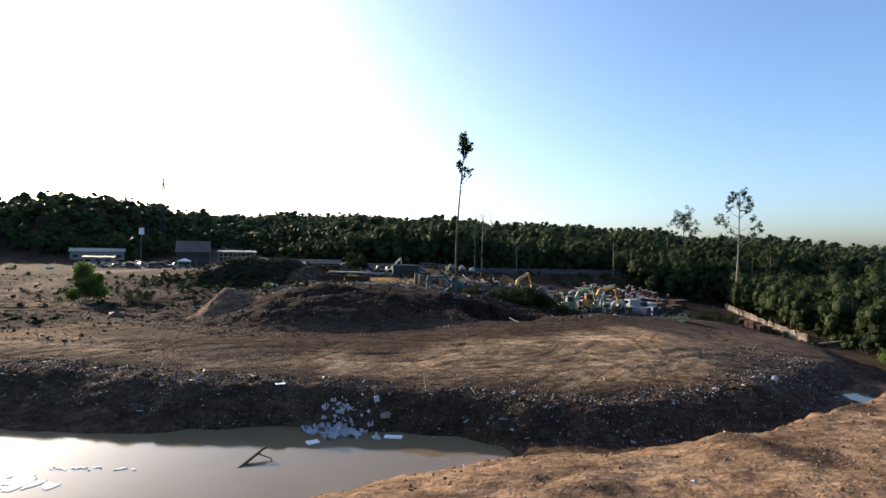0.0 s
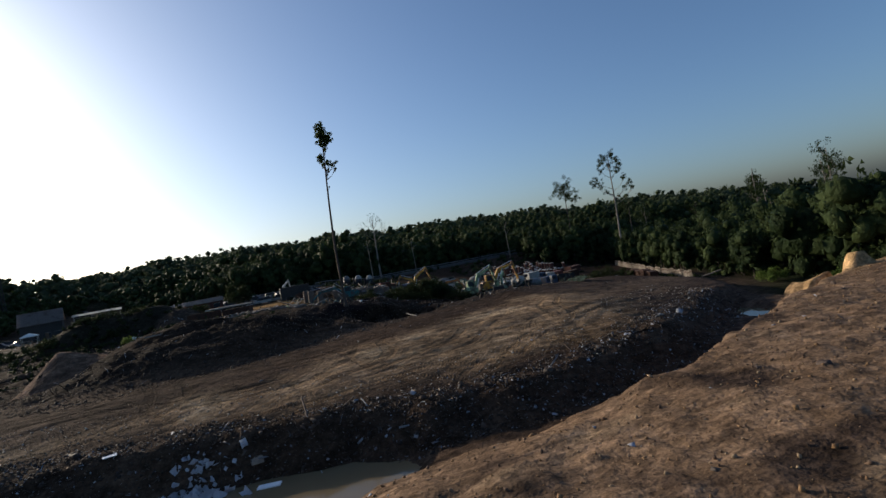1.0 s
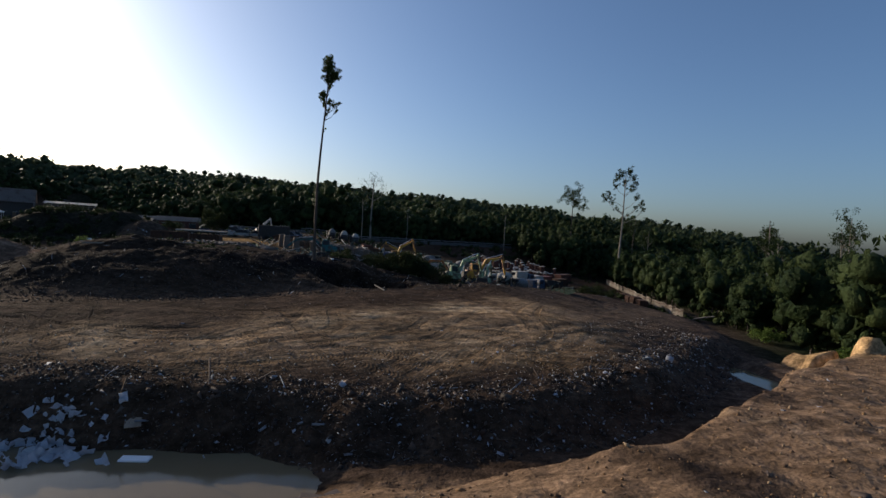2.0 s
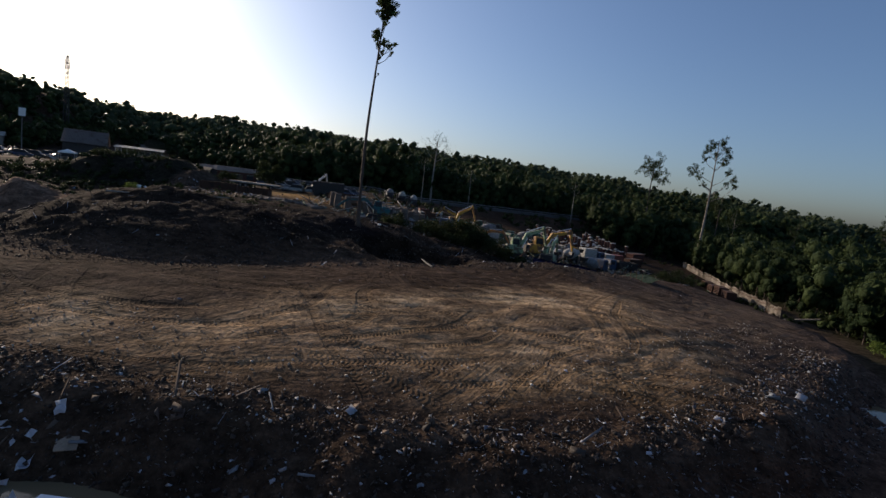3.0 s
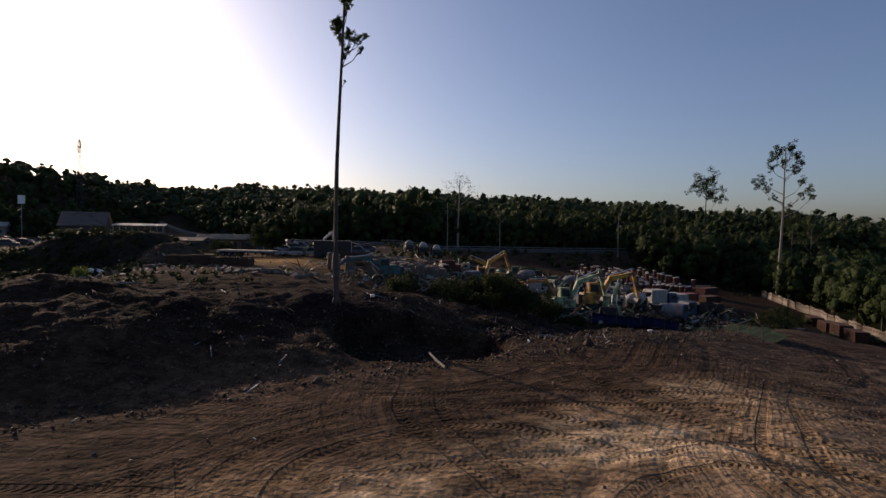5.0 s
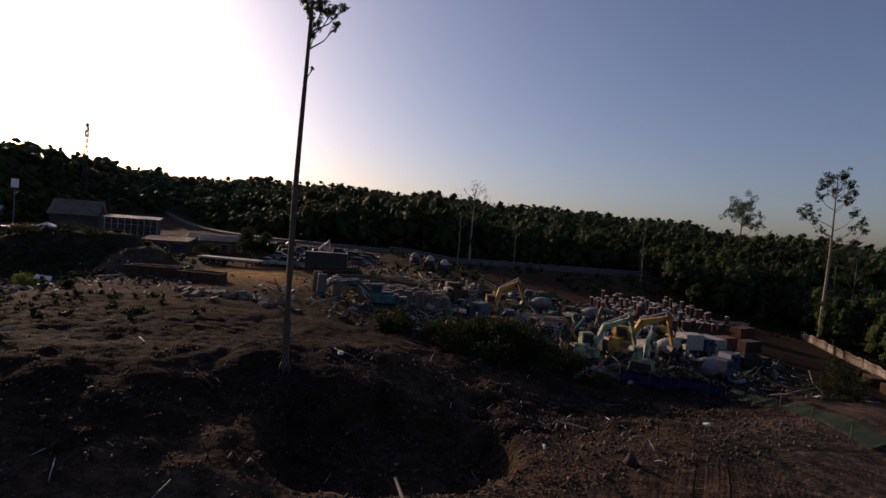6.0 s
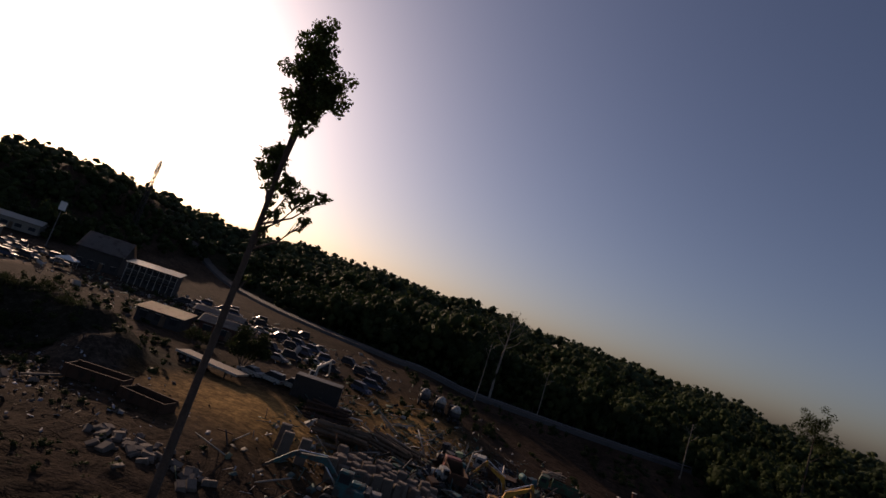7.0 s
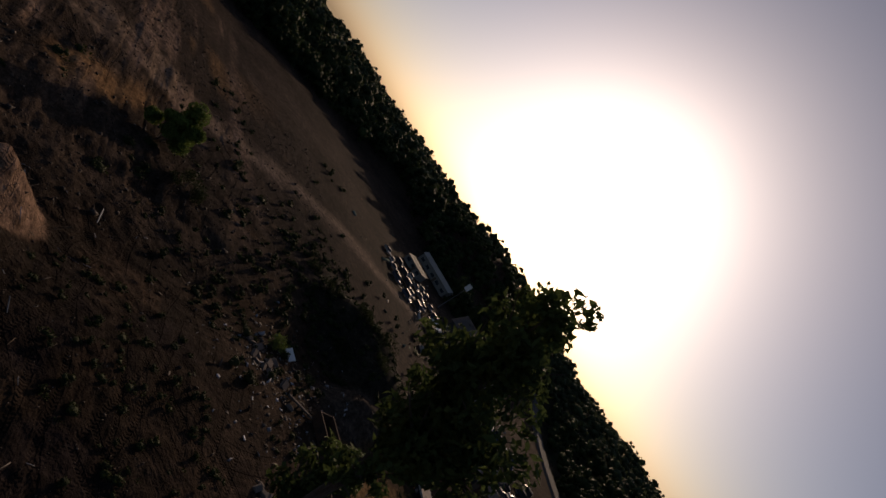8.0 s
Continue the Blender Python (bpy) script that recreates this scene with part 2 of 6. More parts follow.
        ribs = calc("PINGPONG", calc("MULTIPLY_ADD", lane, 0.6, along), rib / 2)
        ribs = calc("MULTIPLY_ADD", ribs, 1.6 / rib, -0.75)
        nt.links.new(calc("MULTIPLY", along, 0.22), at_.inputs["X"])
        nt.links.new(calc("MULTIPLY", over, 3.2), at_.inputs["Y"])
        nt.links.new(at_.outputs["Vector"], fine.inputs["Vector"])
        fine.inputs["Scale"].default_value, fine.inputs["Detail"].default_value = 1.0, 3
        scrape_ = calc("MULTIPLY", calc("MULTIPLY", fine.outputs["Fac"], 1.3), calc("SUBTRACT", 1.0, soft.outputs["Result"]))
        height = calc("ADD", calc("MULTIPLY_ADD", lane_, ribs, calc("MULTIPLY", scrape_, shown.outputs["Result"])), height)
        lanes = calc("MAXIMUM", lane_, lanes)
    part_ = n.new("ShaderNodeSeparateColor")
    nt.links.new(level.outputs["Color"], part_.inputs["Color"])
    nt.links.new(calc("MULTIPLY", height, part_.outputs["Red"]), b3.inputs["Height"])
    b3.inputs["Strength"].default_value, b3.inputs["Distance"].default_value = 1.0, 0.08
    nt.links.new(b2.outputs["Normal"], b3.inputs["Normal"])
    nt.links.new(b3.outputs["Normal"], bs.inputs["Normal"])
    damp = n.new("ShaderNodeMix")                                       # pressed soil in the lanes is darker
    damp.data_type, damp.blend_type = "RGBA", "MULTIPLY"
    damp.inputs["B"].default_value = (0.6, 0.58, 0.56, 1)
    nt.links.new(calc("MULTIPLY", calc("MULTIPLY", lanes, 0.55), part_.outputs["Red"]), damp.inputs["Factor"])
    nt.links.new(col, damp.inputs["A"])
    nt.links.new(damp.outputs["Result"], bs.inputs["Base Color"])
    return mat


def water_material():
    mat = bpy.data.materials.new("muddy_water")
    mat.use_nodes = True
    nt = mat.node_tree
    n, bs = nt.nodes, nt.nodes["Principled BSDF"]
    t, co, b, r = n.new("ShaderNodeTexNoise"), n.new("ShaderNodeTexCoord"), n.new("ShaderNodeBump"), n.new("ShaderNodeValToRGB")
    t.inputs["Scale"].default_value, t.inputs["Detail"].default_value = 0.25, 3
    r.color_ramp.elements[0].color, r.color_ramp.elements[1].color = (0.13, 0.098, 0.055, 1), (0.18, 0.14, 0.085, 1)
    t2 = n.new("ShaderNodeTexNoise")
    t2.inputs["Scale"].default_value = 1.6
    for k in (t, t2):
        nt.links.new(co.outputs["Object"], k.inputs["Vector"])
    nt.links.new(t.outputs["Fac"], r.inputs["Fac"])
    nt.links.new(r.outputs["Color"], bs.inputs["Base Color"])
    nt.links.new(t2.outputs["Fac"], b.inputs["Height"])
    b.inputs["Strength"].default_value, b.inputs["Distance"].default_value = 0.04, 0.05
    nt.links.new(b.outputs["Normal"], bs.inputs["Normal"])
    bs.inputs["Roughness"].default_value, bs.inputs["IOR"].default_value = 0.07, 1.33
    bs.inputs["Specular IOR Level"].default_value = 0.32
    return mat


EARTH, WATER = soil_material(), water_material()
BARK = material("bark", (0.075, 0.058, 0.047), 0.9, size=0.6, vary=0.4, bump=0.6)
PALE_BARK = material("pale_bark", (0.20, 0.175, 0.145), 0.9, size=0.8, vary=0.4, bump=0.5)
LEAF = leaf_material("tall_tree_leaves", (0.04, 0.06, 0.022), (0.09, 0.125, 0.04), 1.0, 6.0, 0.35)
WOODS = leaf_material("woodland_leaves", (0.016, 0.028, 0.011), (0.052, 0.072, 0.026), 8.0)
# distance haze is put into this colour: paler than the nearer leaves
WOODS_HAZED = leaf_material("hazed_woodland_leaves", (0.045, 0.062, 0.034), (0.08, 0.105, 0.052), 20.0, 0.7, 0.42)
SHRUB = leaf_material("shrub_leaves", (0.06, 0.10, 0.022), (0.16, 0.22, 0.055), 2.0, 4.0, 0.35)
# dark leaves, their colour cut further for the shaded ground before the yard
DARK_SHRUB = leaf_material("dark_shrub_leaves", (0.018, 0.026, 0.011), (0.042, 0.055, 0.020), 2.0, 3.0)

# ---- the ground: one sheet, from the pond and the levelled plateau to the wooded hills ----
FX, FY = [-900, -60, -34, -17, -6, 0, 6.5, 14, 23, 30, 42, 50, 58, 66, 75, 82, 108, 140, 400], [76, 51, 47.5, 44.5, 43.2, 42, 40.8, 40.3, 42, 46, 55, 62.5, 72, 84, 98, 116, 188, 300, 900]
NX, NY = [-900, -60, -30, -14, -8, -3, 3, 8, 14, 19, 26, 39, 46, 60, 80, 900], [-60, -25, 2, 22, 29.5, 32.3, 34.6, 35.5, 35.0, 33.6, 37.5, 45.5, 49.5, 56, 58, 90]
BX, BY = [-900, -120, -60, -45, -22, -6, 4, 13, 20, 30, 43, 55, 900], [160, 100, 84, 72, 61, 64, 69.5, 74.5, 77, 82, 90, 100, 500]
ROAD_X, ROAD_Y = [-320, -127, -89, -62, -30, -12, 31, 70, 123, 320], [470, 315, 283, 259, 237, 228, 224, 222.5, 240, 310]
WATER_Z = -2.9
track_rng = random.Random(31)
TRACKS = [(-14, 30, 26.0), (10, 92, 40.0), (14, 96, 47.5), (22, 20, 31.0), (2, 70, 20.0), (30, 75, 27.0), (-6, 95, 41.0), (18, 60, 11.5), (26, 100, 50.0), (6, 24, 25.5)]
TRACKS += [(track_rng.uniform(-30, 45), track_rng.uniform(20, 105), track_rng.uniform(9, 46)) for _ in range(34)]


def across(x, y, px, py):
    """How far a place lies beyond a line y = f(x), measured across it."""
    slope = (np.interp(x + 1.5, px, py) - np.interp(x - 1.5, px, py)) / 3
    return (y - np.interp(x, px, py)) / np.sqrt(1 + slope * slope)


def land(x, y, detail=True):
    """The height of the ground, and the weights of its zones."""
    x, y = np.asarray(x, float), np.asarray(y, float)
    wob = fbm(x, y, 7.0, 3)
    s = across(x, y, FX, FY) + 1.0 * wob
    d = -across(x, y, NX, NY) + 0.8 * fbm(x + 90, y, 6.0, 3)
    m = across(x, y, BX, BY) + 0.9 * wob
    top = 0.3 + 0.12 * np.clip(y - 50, -9, 7) + 0.02 * np.clip(y - 57, 0, 32) - 0.125 * np.clip(x - 28, 0, 80) - 0.004 * np.clip(-x - 30, 0, 200) - 1.5 * sstep(58, 76, x) - 0.9 * sstep(76, 106, x)
    floor = mix(mix(mix(-3.6, -2.4, sstep(2, 8, x)), -3.3, sstep(41, 43, x)), -2.4, sstep(45, 47, x))
    floor = mix(floor, -6.5, sstep(49, 64, x))
    wide = mix(9.0, 3.3, sstep(-28, -11, x))
    bank = sstep(0, 1, (s + wide) / (wide + 0.4))
    z = mix(floor, top, bank)
    # near earth on this side of the pond
    gentle = -3.4 + 4.2 * (1 - np.exp(-np.clip(d, 0, 60) / 4.6))
    steep = -3.4 + 3.6 * sstep(0, 2.0, d) + 0.07 * np.clip(d, 0, 22)
    steep = steep - 1.3 * sstep(26, 54, x)
    near = np.where(d > 0, mix(gentle, steep, sstep(11, 19, x)), -3.4 + 0.4 * np.clip(d, -20, 0))
    is_near = sstep(-0.2, 0.6, d)
    z = np.maximum(z, near)
    # cut blocks of earth beside the track
    for cx, cy, hx, hy, hh in ((57.4, 56.8, 1.9, 1.5, 2.2), (61.0, 53.8, 1.3, 1.1, 1.5)):
        u = np.maximum(np.abs(x - cx) - hx, np.abs(y - cy) - hy) + 0.5 * fbm(x, y, 2.0, 3)
        z = z + hh * sstep(0.4, -0.15, u)
    # the yard, falling to the right, and the heap of earth before it
    yard = 4.1 - 2.0 * sstep(-10, 9, x) - 4.1 * sstep(7, 34, x) - 0.07 * np.clip(x - 32, 0, 120) - 0.03 * np.clip(x - 55, 0, 100) + 0.03 * np.clip(y - 125, 0, 60) * sstep(-8, 6, x)
    left = mix(0.0, 3.9, sstep(85, 150, y))
    yard = mix(left, yard, sstep(-38, -18, x + 0.12 * (y - 90)))
    rise = mix(11.0, 10.0, sstep(8, 20, x))
    back = 0.75 * np.clip(m / rise, 0, 1) + 0.25 * sstep(0, 1, m / rise)
    z = np.where(m > 0, mix(z, yard, back), z)
    z = z + mix(0.5, 1.7, sstep(-8, 4, x)) * np.exp(-((m - 14.0) / 6.5) ** 2) * sstep(-34, -22, x) * sstep(17, 8, x)
    # the pit dug into the foot of the heap, with a steep back
    u = np.hypot((x - 11.5) / 7.0, (y - 78.2 - 0.12 * (x - 11.5)) / 5.4) + 0.16 * fbm(x, y, 4.0, 3)
    z = z - 2.0 * sstep(1.0, 0.72, u)
    # spoil left along the edge of the pit, low ridges and lumps over the heap
    z = z + np.clip(m, 0, 4) / 4 * sstep(30, 18, m) * (0.55 * fbm(x * 0.6 + 0.5 * y, y - 0.3 * x, 6.5, 3) + 0.30 * np.abs(fbm(x + 8, y - 31, 3.0, 3))) * sstep(-46, -34, x)
    # heaps
    for cx, cy, rx, ry, hh in ((-42, 131, 12.5, 6.5, 5.0), (-30, 127, 6, 5, 2.4), (-56, 128, 8, 6, 0.8), (-19, 79, 9, 4, 0.8)):
        u = ((x - cx) / rx) ** 2 + ((y - cy) / ry) ** 2
        z = z + hh * np.exp(-1.2 * u * u) * (1 + 0.25 * fbm(x, y, 4, 3))
    for cx, cy, r, hh in ((-31.0, 80.5, 5.8, 4.2), (-28.5, 122, 4.2, 2.6)):
        u = np.hypot(x - cx, y - cy) / r
        z = z + hh * np.clip(1 - u, 0, 1) ** 1.1
    # hills
    far = y - np.interp(x, ROAD_X, ROAD_Y)
    z = mix(z, 2.4, sstep(-46, -6, far) * sstep(0, 30, x))
    # the wooded hills: the height of their ridge, bearing by bearing round the site
    way, out = np.degrees(np.arctan2(x - 10, y - 37)), np.hypot(x - 10, y - 37)
    ridge = np.interp(way, [-110, -70, -52, -40, -34, -28, -22, -17, -12, -6, 2, 9, 18, 24, 29, 34, 41, 50, 70, 110],
                      [10, 18, 22, 23, 21, 21, 21.5, 27, 26.5, 25.5, 25.5, 24.5, 21.5, 19, 16, 13, 9, 5, 2, 0])
    begin = np.interp(way, [-60, -40, -28, -22, -18, -12, 0], [235, 240, 308, 268, 238, 212, 205])
    ridge = ridge * (1 + 0.05 * np.sin(way * 0.55) + 0.03 * np.sin(way * 1.4 + 2)) + 0.8 * fbm(way * 3.0, out * 0.2, 9.0, 3)
    z = z + ridge * sstep(0, 1, (out - begin) / (405 - begin)) * sstep(0, 60, far + 70 * sstep(26, 40, way) + 400 * sstep(-12, -22, way)) - 0.5 * ridge * sstep(440, 800, out) + 2.0 * sstep(5, 40, far)
    z = z + 21 * np.exp(-(((x + 176) / 50) ** 2 + ((y - 300) / 62) ** 2))
    zones = dict(s=s, d=d, m=m, near=is_near, bank=bank, back=back, far=far)
    if not detail:
        return z, zones
    core = sstep(160, 95, y) * sstep(-150, -110, x) * sstep(95, 62, x)
    wild = sstep(-38, -52, x) * sstep(58, 68, y)
    rough_bank = np.clip(1 - np.abs(s + 1.2) / 4.5, 0, 1)
    rough_mound = np.clip(m / 3, 0, 1) * sstep(60, 25, m)
    amp = 0.06 + 0.3 * rough_mound * sstep(11, 17, x) + 0.5 * wild + 0.55 * rough_bank + 0.26 * rough_mound + 0.24 * is_near
    z = z + core * amp * (fbm(x, y, 2.6, 4, 0.62) + 0.5 * np.abs(fbm(x + 40, y, 1.1, 3, 0.7)))
    z = z + 0.2 * core * rough_mound * np.abs(fbm(x - 17, y + 9, 1.2, 3, 0.65))
    flat = sstep(0.5, 3, s) * sstep(1.5, -2, m)
    rut = np.zeros_like(z)
    for k, (cx, cy, r) in enumerate(TRACKS):
        dist = np.hypot(x - cx, y - cy) - r - 0.5 * fbm(x + 7 * k, y, 9, 2)
        shown = sstep(-0.1, 0.35, fbm(x - 31 * k, y, 12, 2))
        for side in (-0.95, 0.95):
            e = np.exp(-((dist - side) / 0.25) ** 6) * shown
            rut = np.maximum(rut, e)
    flat = np.maximum(flat, 0.75 * sstep(9, 15, m) * sstep(118, 106, y) * sstep(26, 14, x))
    z = z - 0.06 * rut * flat * core
    scrape = fbm(x * 0.35 + y * 0.25, y * 1.4 - x * 0.5, 1.5, 3)
    z = z + 0.07 * flat * core * scrape
    zones.update(rut=rut * flat, flat=flat, scrape=scrape, core=core)
    return z, zones


def spaced(lo, hi, step, out_lo, out_hi, grow):
    core = np.arange(lo, hi + step / 2, step)
    up, down, w = [], [], step
    v = core[-1]
    while v < out_hi:
        w = min(w * grow, 160)
        v += w
        up.append(v)
    v, w = core[0], step
    while v > out_lo:
        w = min(w * grow, 160)
        v -= w
        down.append(v)
    return np.r_[np.array(down[::-1]), core, np.array(up)]


GX = spaced(-42, 50, 0.28, -2600, 2600, 1.09)
GY = spaced(22, 92, 0.28, -700, 3600, 1.07)
gx, gy = np.meshgrid(GX, GY, indexing="xy")
gz_all, Z = land(gx, gy)
idx = np.arange(gx.size).reshape(gx.shape)
quads = np.stack([idx[:-1, :-1], idx[:-1, 1:], idx[1:, 1:], idx[1:, :-1]], -1).reshape(-1, 4)


def ground_at(x, y):
    """The height of the finished ground sheet at many places."""
    x, y = np.asarray(x, float), np.asarray(y, float)
    i = np.clip(np.searchsorted(GX, x) - 1, 0, len(GX) - 2)
    j = np.clip(np.searchsorted(GY, y) - 1, 0, len(GY) - 2)
    u, v = (x - GX[i]) / (GX[i + 1] - GX[i]), (y - GY[j]) / (GY[j + 1] - GY[j])
    return (gz_all[j, i] * (1 - u) + gz_all[j, i + 1] * u) * (1 - v) + (gz_all[j + 1, i] * (1 - u) + gz_all[j + 1, i + 1] * u) * v


def gz(x, y):
    """The height of the ground at one place."""
    return float(ground_at(x, y))


ground_mesh = mesh_of("ground", np.stack([gx, gy, gz_all], -1).reshape(-1, 3), quads)


def zone_colours(x, y, q):
    """The colour of the earth, zone by zone; bank and heap include painted shade."""
    def tint(c):
        return np.ones(x.shape + (1,)) * np.array(c)
    big = fbm(x, y, 14, 3)[..., None]
    c = tint((0.30, 0.20, 0.115)) * (1 + 0.25 * big)                        # levelled plateau, dry clay
    pale = sstep(0.02, 0.4, fbm(x + 55, y * 1.3, 9, 4))[..., None]
    c = mix(c, tint((0.44, 0.32, 0.195)), 0.85 * pale)
    ochre = np.exp(-(((x - 21) / 7) ** 2 + ((y - 43) / 4) ** 2))[..., None]
    c = mix(c, tint((0.30, 0.18, 0.07)), 0.7 * ochre)
    c = mix(c, tint((0.09, 0.06, 0.04)), (0.3 * q["rut"])[..., None])
    c = mix(c, tint((0.10, 0.068, 0.046)), (0.6 * sstep(0.0, 0.5, q["scrape"]) * q["flat"])[..., None])
    # bank and rim: dark soil, lowered further to hold the bank's shade
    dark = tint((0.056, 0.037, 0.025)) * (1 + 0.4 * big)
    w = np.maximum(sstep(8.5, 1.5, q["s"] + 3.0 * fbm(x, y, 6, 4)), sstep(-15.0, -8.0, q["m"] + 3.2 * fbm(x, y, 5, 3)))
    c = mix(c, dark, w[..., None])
    right = sstep(26, 36, x + 3 * fbm(x, y, 6, 3)) * sstep(40, 46, y)
    c = mix(c, tint((0.07, 0.05, 0.038)), (0.8 * right)[..., None])
    # heap: dark soil, with the shade of its front put into the colour
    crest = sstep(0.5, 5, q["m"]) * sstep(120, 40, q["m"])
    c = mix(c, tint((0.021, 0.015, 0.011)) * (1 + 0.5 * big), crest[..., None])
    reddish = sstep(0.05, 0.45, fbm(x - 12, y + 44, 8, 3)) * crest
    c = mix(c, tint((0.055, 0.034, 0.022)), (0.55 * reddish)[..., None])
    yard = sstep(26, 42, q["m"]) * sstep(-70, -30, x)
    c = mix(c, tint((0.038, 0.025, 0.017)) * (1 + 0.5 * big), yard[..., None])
    orange = np.maximum(np.exp(-(((x + 8) / 11) ** 2 + ((y - 127) / 8) ** 2)), np.exp(-(((x - 10) / 9) ** 2 + ((y - 152) / 14) ** 2)))
    c = mix(c, tint((0.30, 0.17, 0.06)) * (1 + 0.3 * big), np.clip(1.2 * orange, 0, 1)[..., None])
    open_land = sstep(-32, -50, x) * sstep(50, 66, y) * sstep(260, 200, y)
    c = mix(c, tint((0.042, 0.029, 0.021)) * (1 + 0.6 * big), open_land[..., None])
    gully = sstep(0.12, 0.4, fbm(x * 0.7 + y * 0.5, y * 0.4 - x * 0.25, 7, 4)) * open_land * sstep(130, 90, y)
    c = mix(c, tint((0.20, 0.11, 0.05)), (0.75 * gully)[..., None])
    lane = np.exp(-((x + 84 + 2.5 * np.sin(y / 17.0)) / 2.6) ** 4) * sstep(60, 75, y) * sstep(190, 160, y) + np.exp(-((x + 70 + 0.35 * (y - 70) + 2 * np.sin(y / 9.0)) / 1.6) ** 4) * sstep(55, 64, y) * sstep(118, 104, y)
    c = mix(c, tint((0.24, 0.165, 0.115)) * (1 + 0.3 * big), np.clip(0.85 * lane, 0, 0.85)[..., None])
    streak = sstep(0.1, 0.4, fbm(x * 0.25 + y * 0.1, y * 1.2, 5, 4)) * sstep(-48, -60, x) * sstep(62, 74, y) * sstep(122, 104, y)
    c = mix(c, tint((0.21, 0.135, 0.095)), (0.7 * streak)[..., None])
    for cx, cy, rx, ry, col in ((-42, 131, 20, 9, (0.022, 0.020, 0.014)), (-31.0, 80.5, 5.9, 5.9, (0.16, 0.10, 0.068)), (-28.5, 122, 4.6, 4.6, (0.055, 0.04, 0.03))):
        u = ((x - cx) / rx) ** 2 + ((y - cy) / ry) ** 2
        c = mix(c, tint(col), sstep(1.15, 0.85, u)[..., None])
    near = tint((0.165, 0.107, 0.066)) * (1 + 0.3 * big)
    near = mix(near, tint((0.062, 0.042, 0.03)), sstep(0.0, 0.45, fbm(x - 20, y, 4, 4))[..., None])
    near = mix(near, tint((0.25, 0.175, 0.11)), (0.7 * sstep(0.15, 0.5, fbm(x + 63, y * 1.6, 5, 4)))[..., None])
    c = mix(c, near, q["near"][..., None])
    cut = np.exp(-(((x - 60.5) / 5.5) ** 2 + ((y - 55.6) / 3.0) ** 2))
    c = mix(c, tint((0.42, 0.27, 0.13)), np.clip(1.6 * cut, 0, 0.9)[..., None])
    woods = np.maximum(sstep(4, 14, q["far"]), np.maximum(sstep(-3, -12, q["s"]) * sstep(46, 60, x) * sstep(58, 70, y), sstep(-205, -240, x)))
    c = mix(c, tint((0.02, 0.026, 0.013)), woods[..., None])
    return np.clip(c, 0.01, 1)


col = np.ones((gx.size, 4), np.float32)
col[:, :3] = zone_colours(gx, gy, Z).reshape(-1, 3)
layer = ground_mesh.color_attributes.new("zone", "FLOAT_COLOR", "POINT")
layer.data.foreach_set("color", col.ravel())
level = np.repeat((Z["flat"] * Z["core"]).reshape(-1, 1), 4, 1).astype(np.float32)
layer = ground_mesh.color_attributes.new("level", "FLOAT_COLOR", "POINT")
layer.data.foreach_set("color", level.ravel())
ground_mesh.polygons.foreach_set("use_smooth", np.ones(len(quads), bool))
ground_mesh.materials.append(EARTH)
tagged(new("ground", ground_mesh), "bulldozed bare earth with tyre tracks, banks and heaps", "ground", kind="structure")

wb = bmesh.new()
wv = [wb.verts.new((x, y, WATER_Z)) for x, y in ((-140, -30), (49, -30), (49, 58), (-140, 58))]
wb.faces.new(wv)
tagged(part("water", wb, WATER, None), "still muddy brown pond at the foot of the bank", "water", kind="structure")

# ---- woods ----
def leaf_quads(centres, normals, length, width, rng, loose=0.55):
    """Pointed leaves or sprays, one at each place, facing about the given way. Returns places and faces."""
    n = len(centres)
    nrm = normals + loose * rng.normal(size=(n, 3))
    nrm /= np.linalg.norm(nrm, axis=1, keepdims=True) + 1e-9
    a = np.cross(nrm, rng.normal(size=(n, 3)))
    a /= np.linalg.norm(a, axis=1, keepdims=True) + 1e-9
    b = np.cross(nrm, a)
    ln = length * rng.uniform(0.6, 1.35, (n, 1))
    wd = width * rng.uniform(0.6, 1.3, (n, 1))
    sag = nrm * ln * 0.18
    v = np.stack([centres - a * ln / 2 - sag, centres + b * wd / 2 + a * ln * 0.08, centres + a * ln / 2 - sag, centres - b * wd / 2], 1)
    return v.reshape(-1, 3), np.arange(4 * n).reshape(n, 4)


def bush_lump(rng, c, r, fine=1):
    """An uneven, billowing body of foliage."""
    bm = bmesh.new()
    bmesh.ops.create_icosphere(bm, subdivisions=fine, radius=1.0)
    v = np.array([p.co[:] for p in bm.verts])
    f = np.array([[p.index for p in q.verts] for q in bm.faces])
    bm.free()
    knob = 1 + 0.16 * np.sin(4.1 * v[:, :1] + rng.uniform(0, 6)) * np.sin(3.7 * v[:, 1:2] + rng.uniform(0, 6)) + rng.normal(size=(len(v), 1)) * 0.17
    return np.asarray(c) + v * r * knob * np.array([1, 1, 0.82]), f


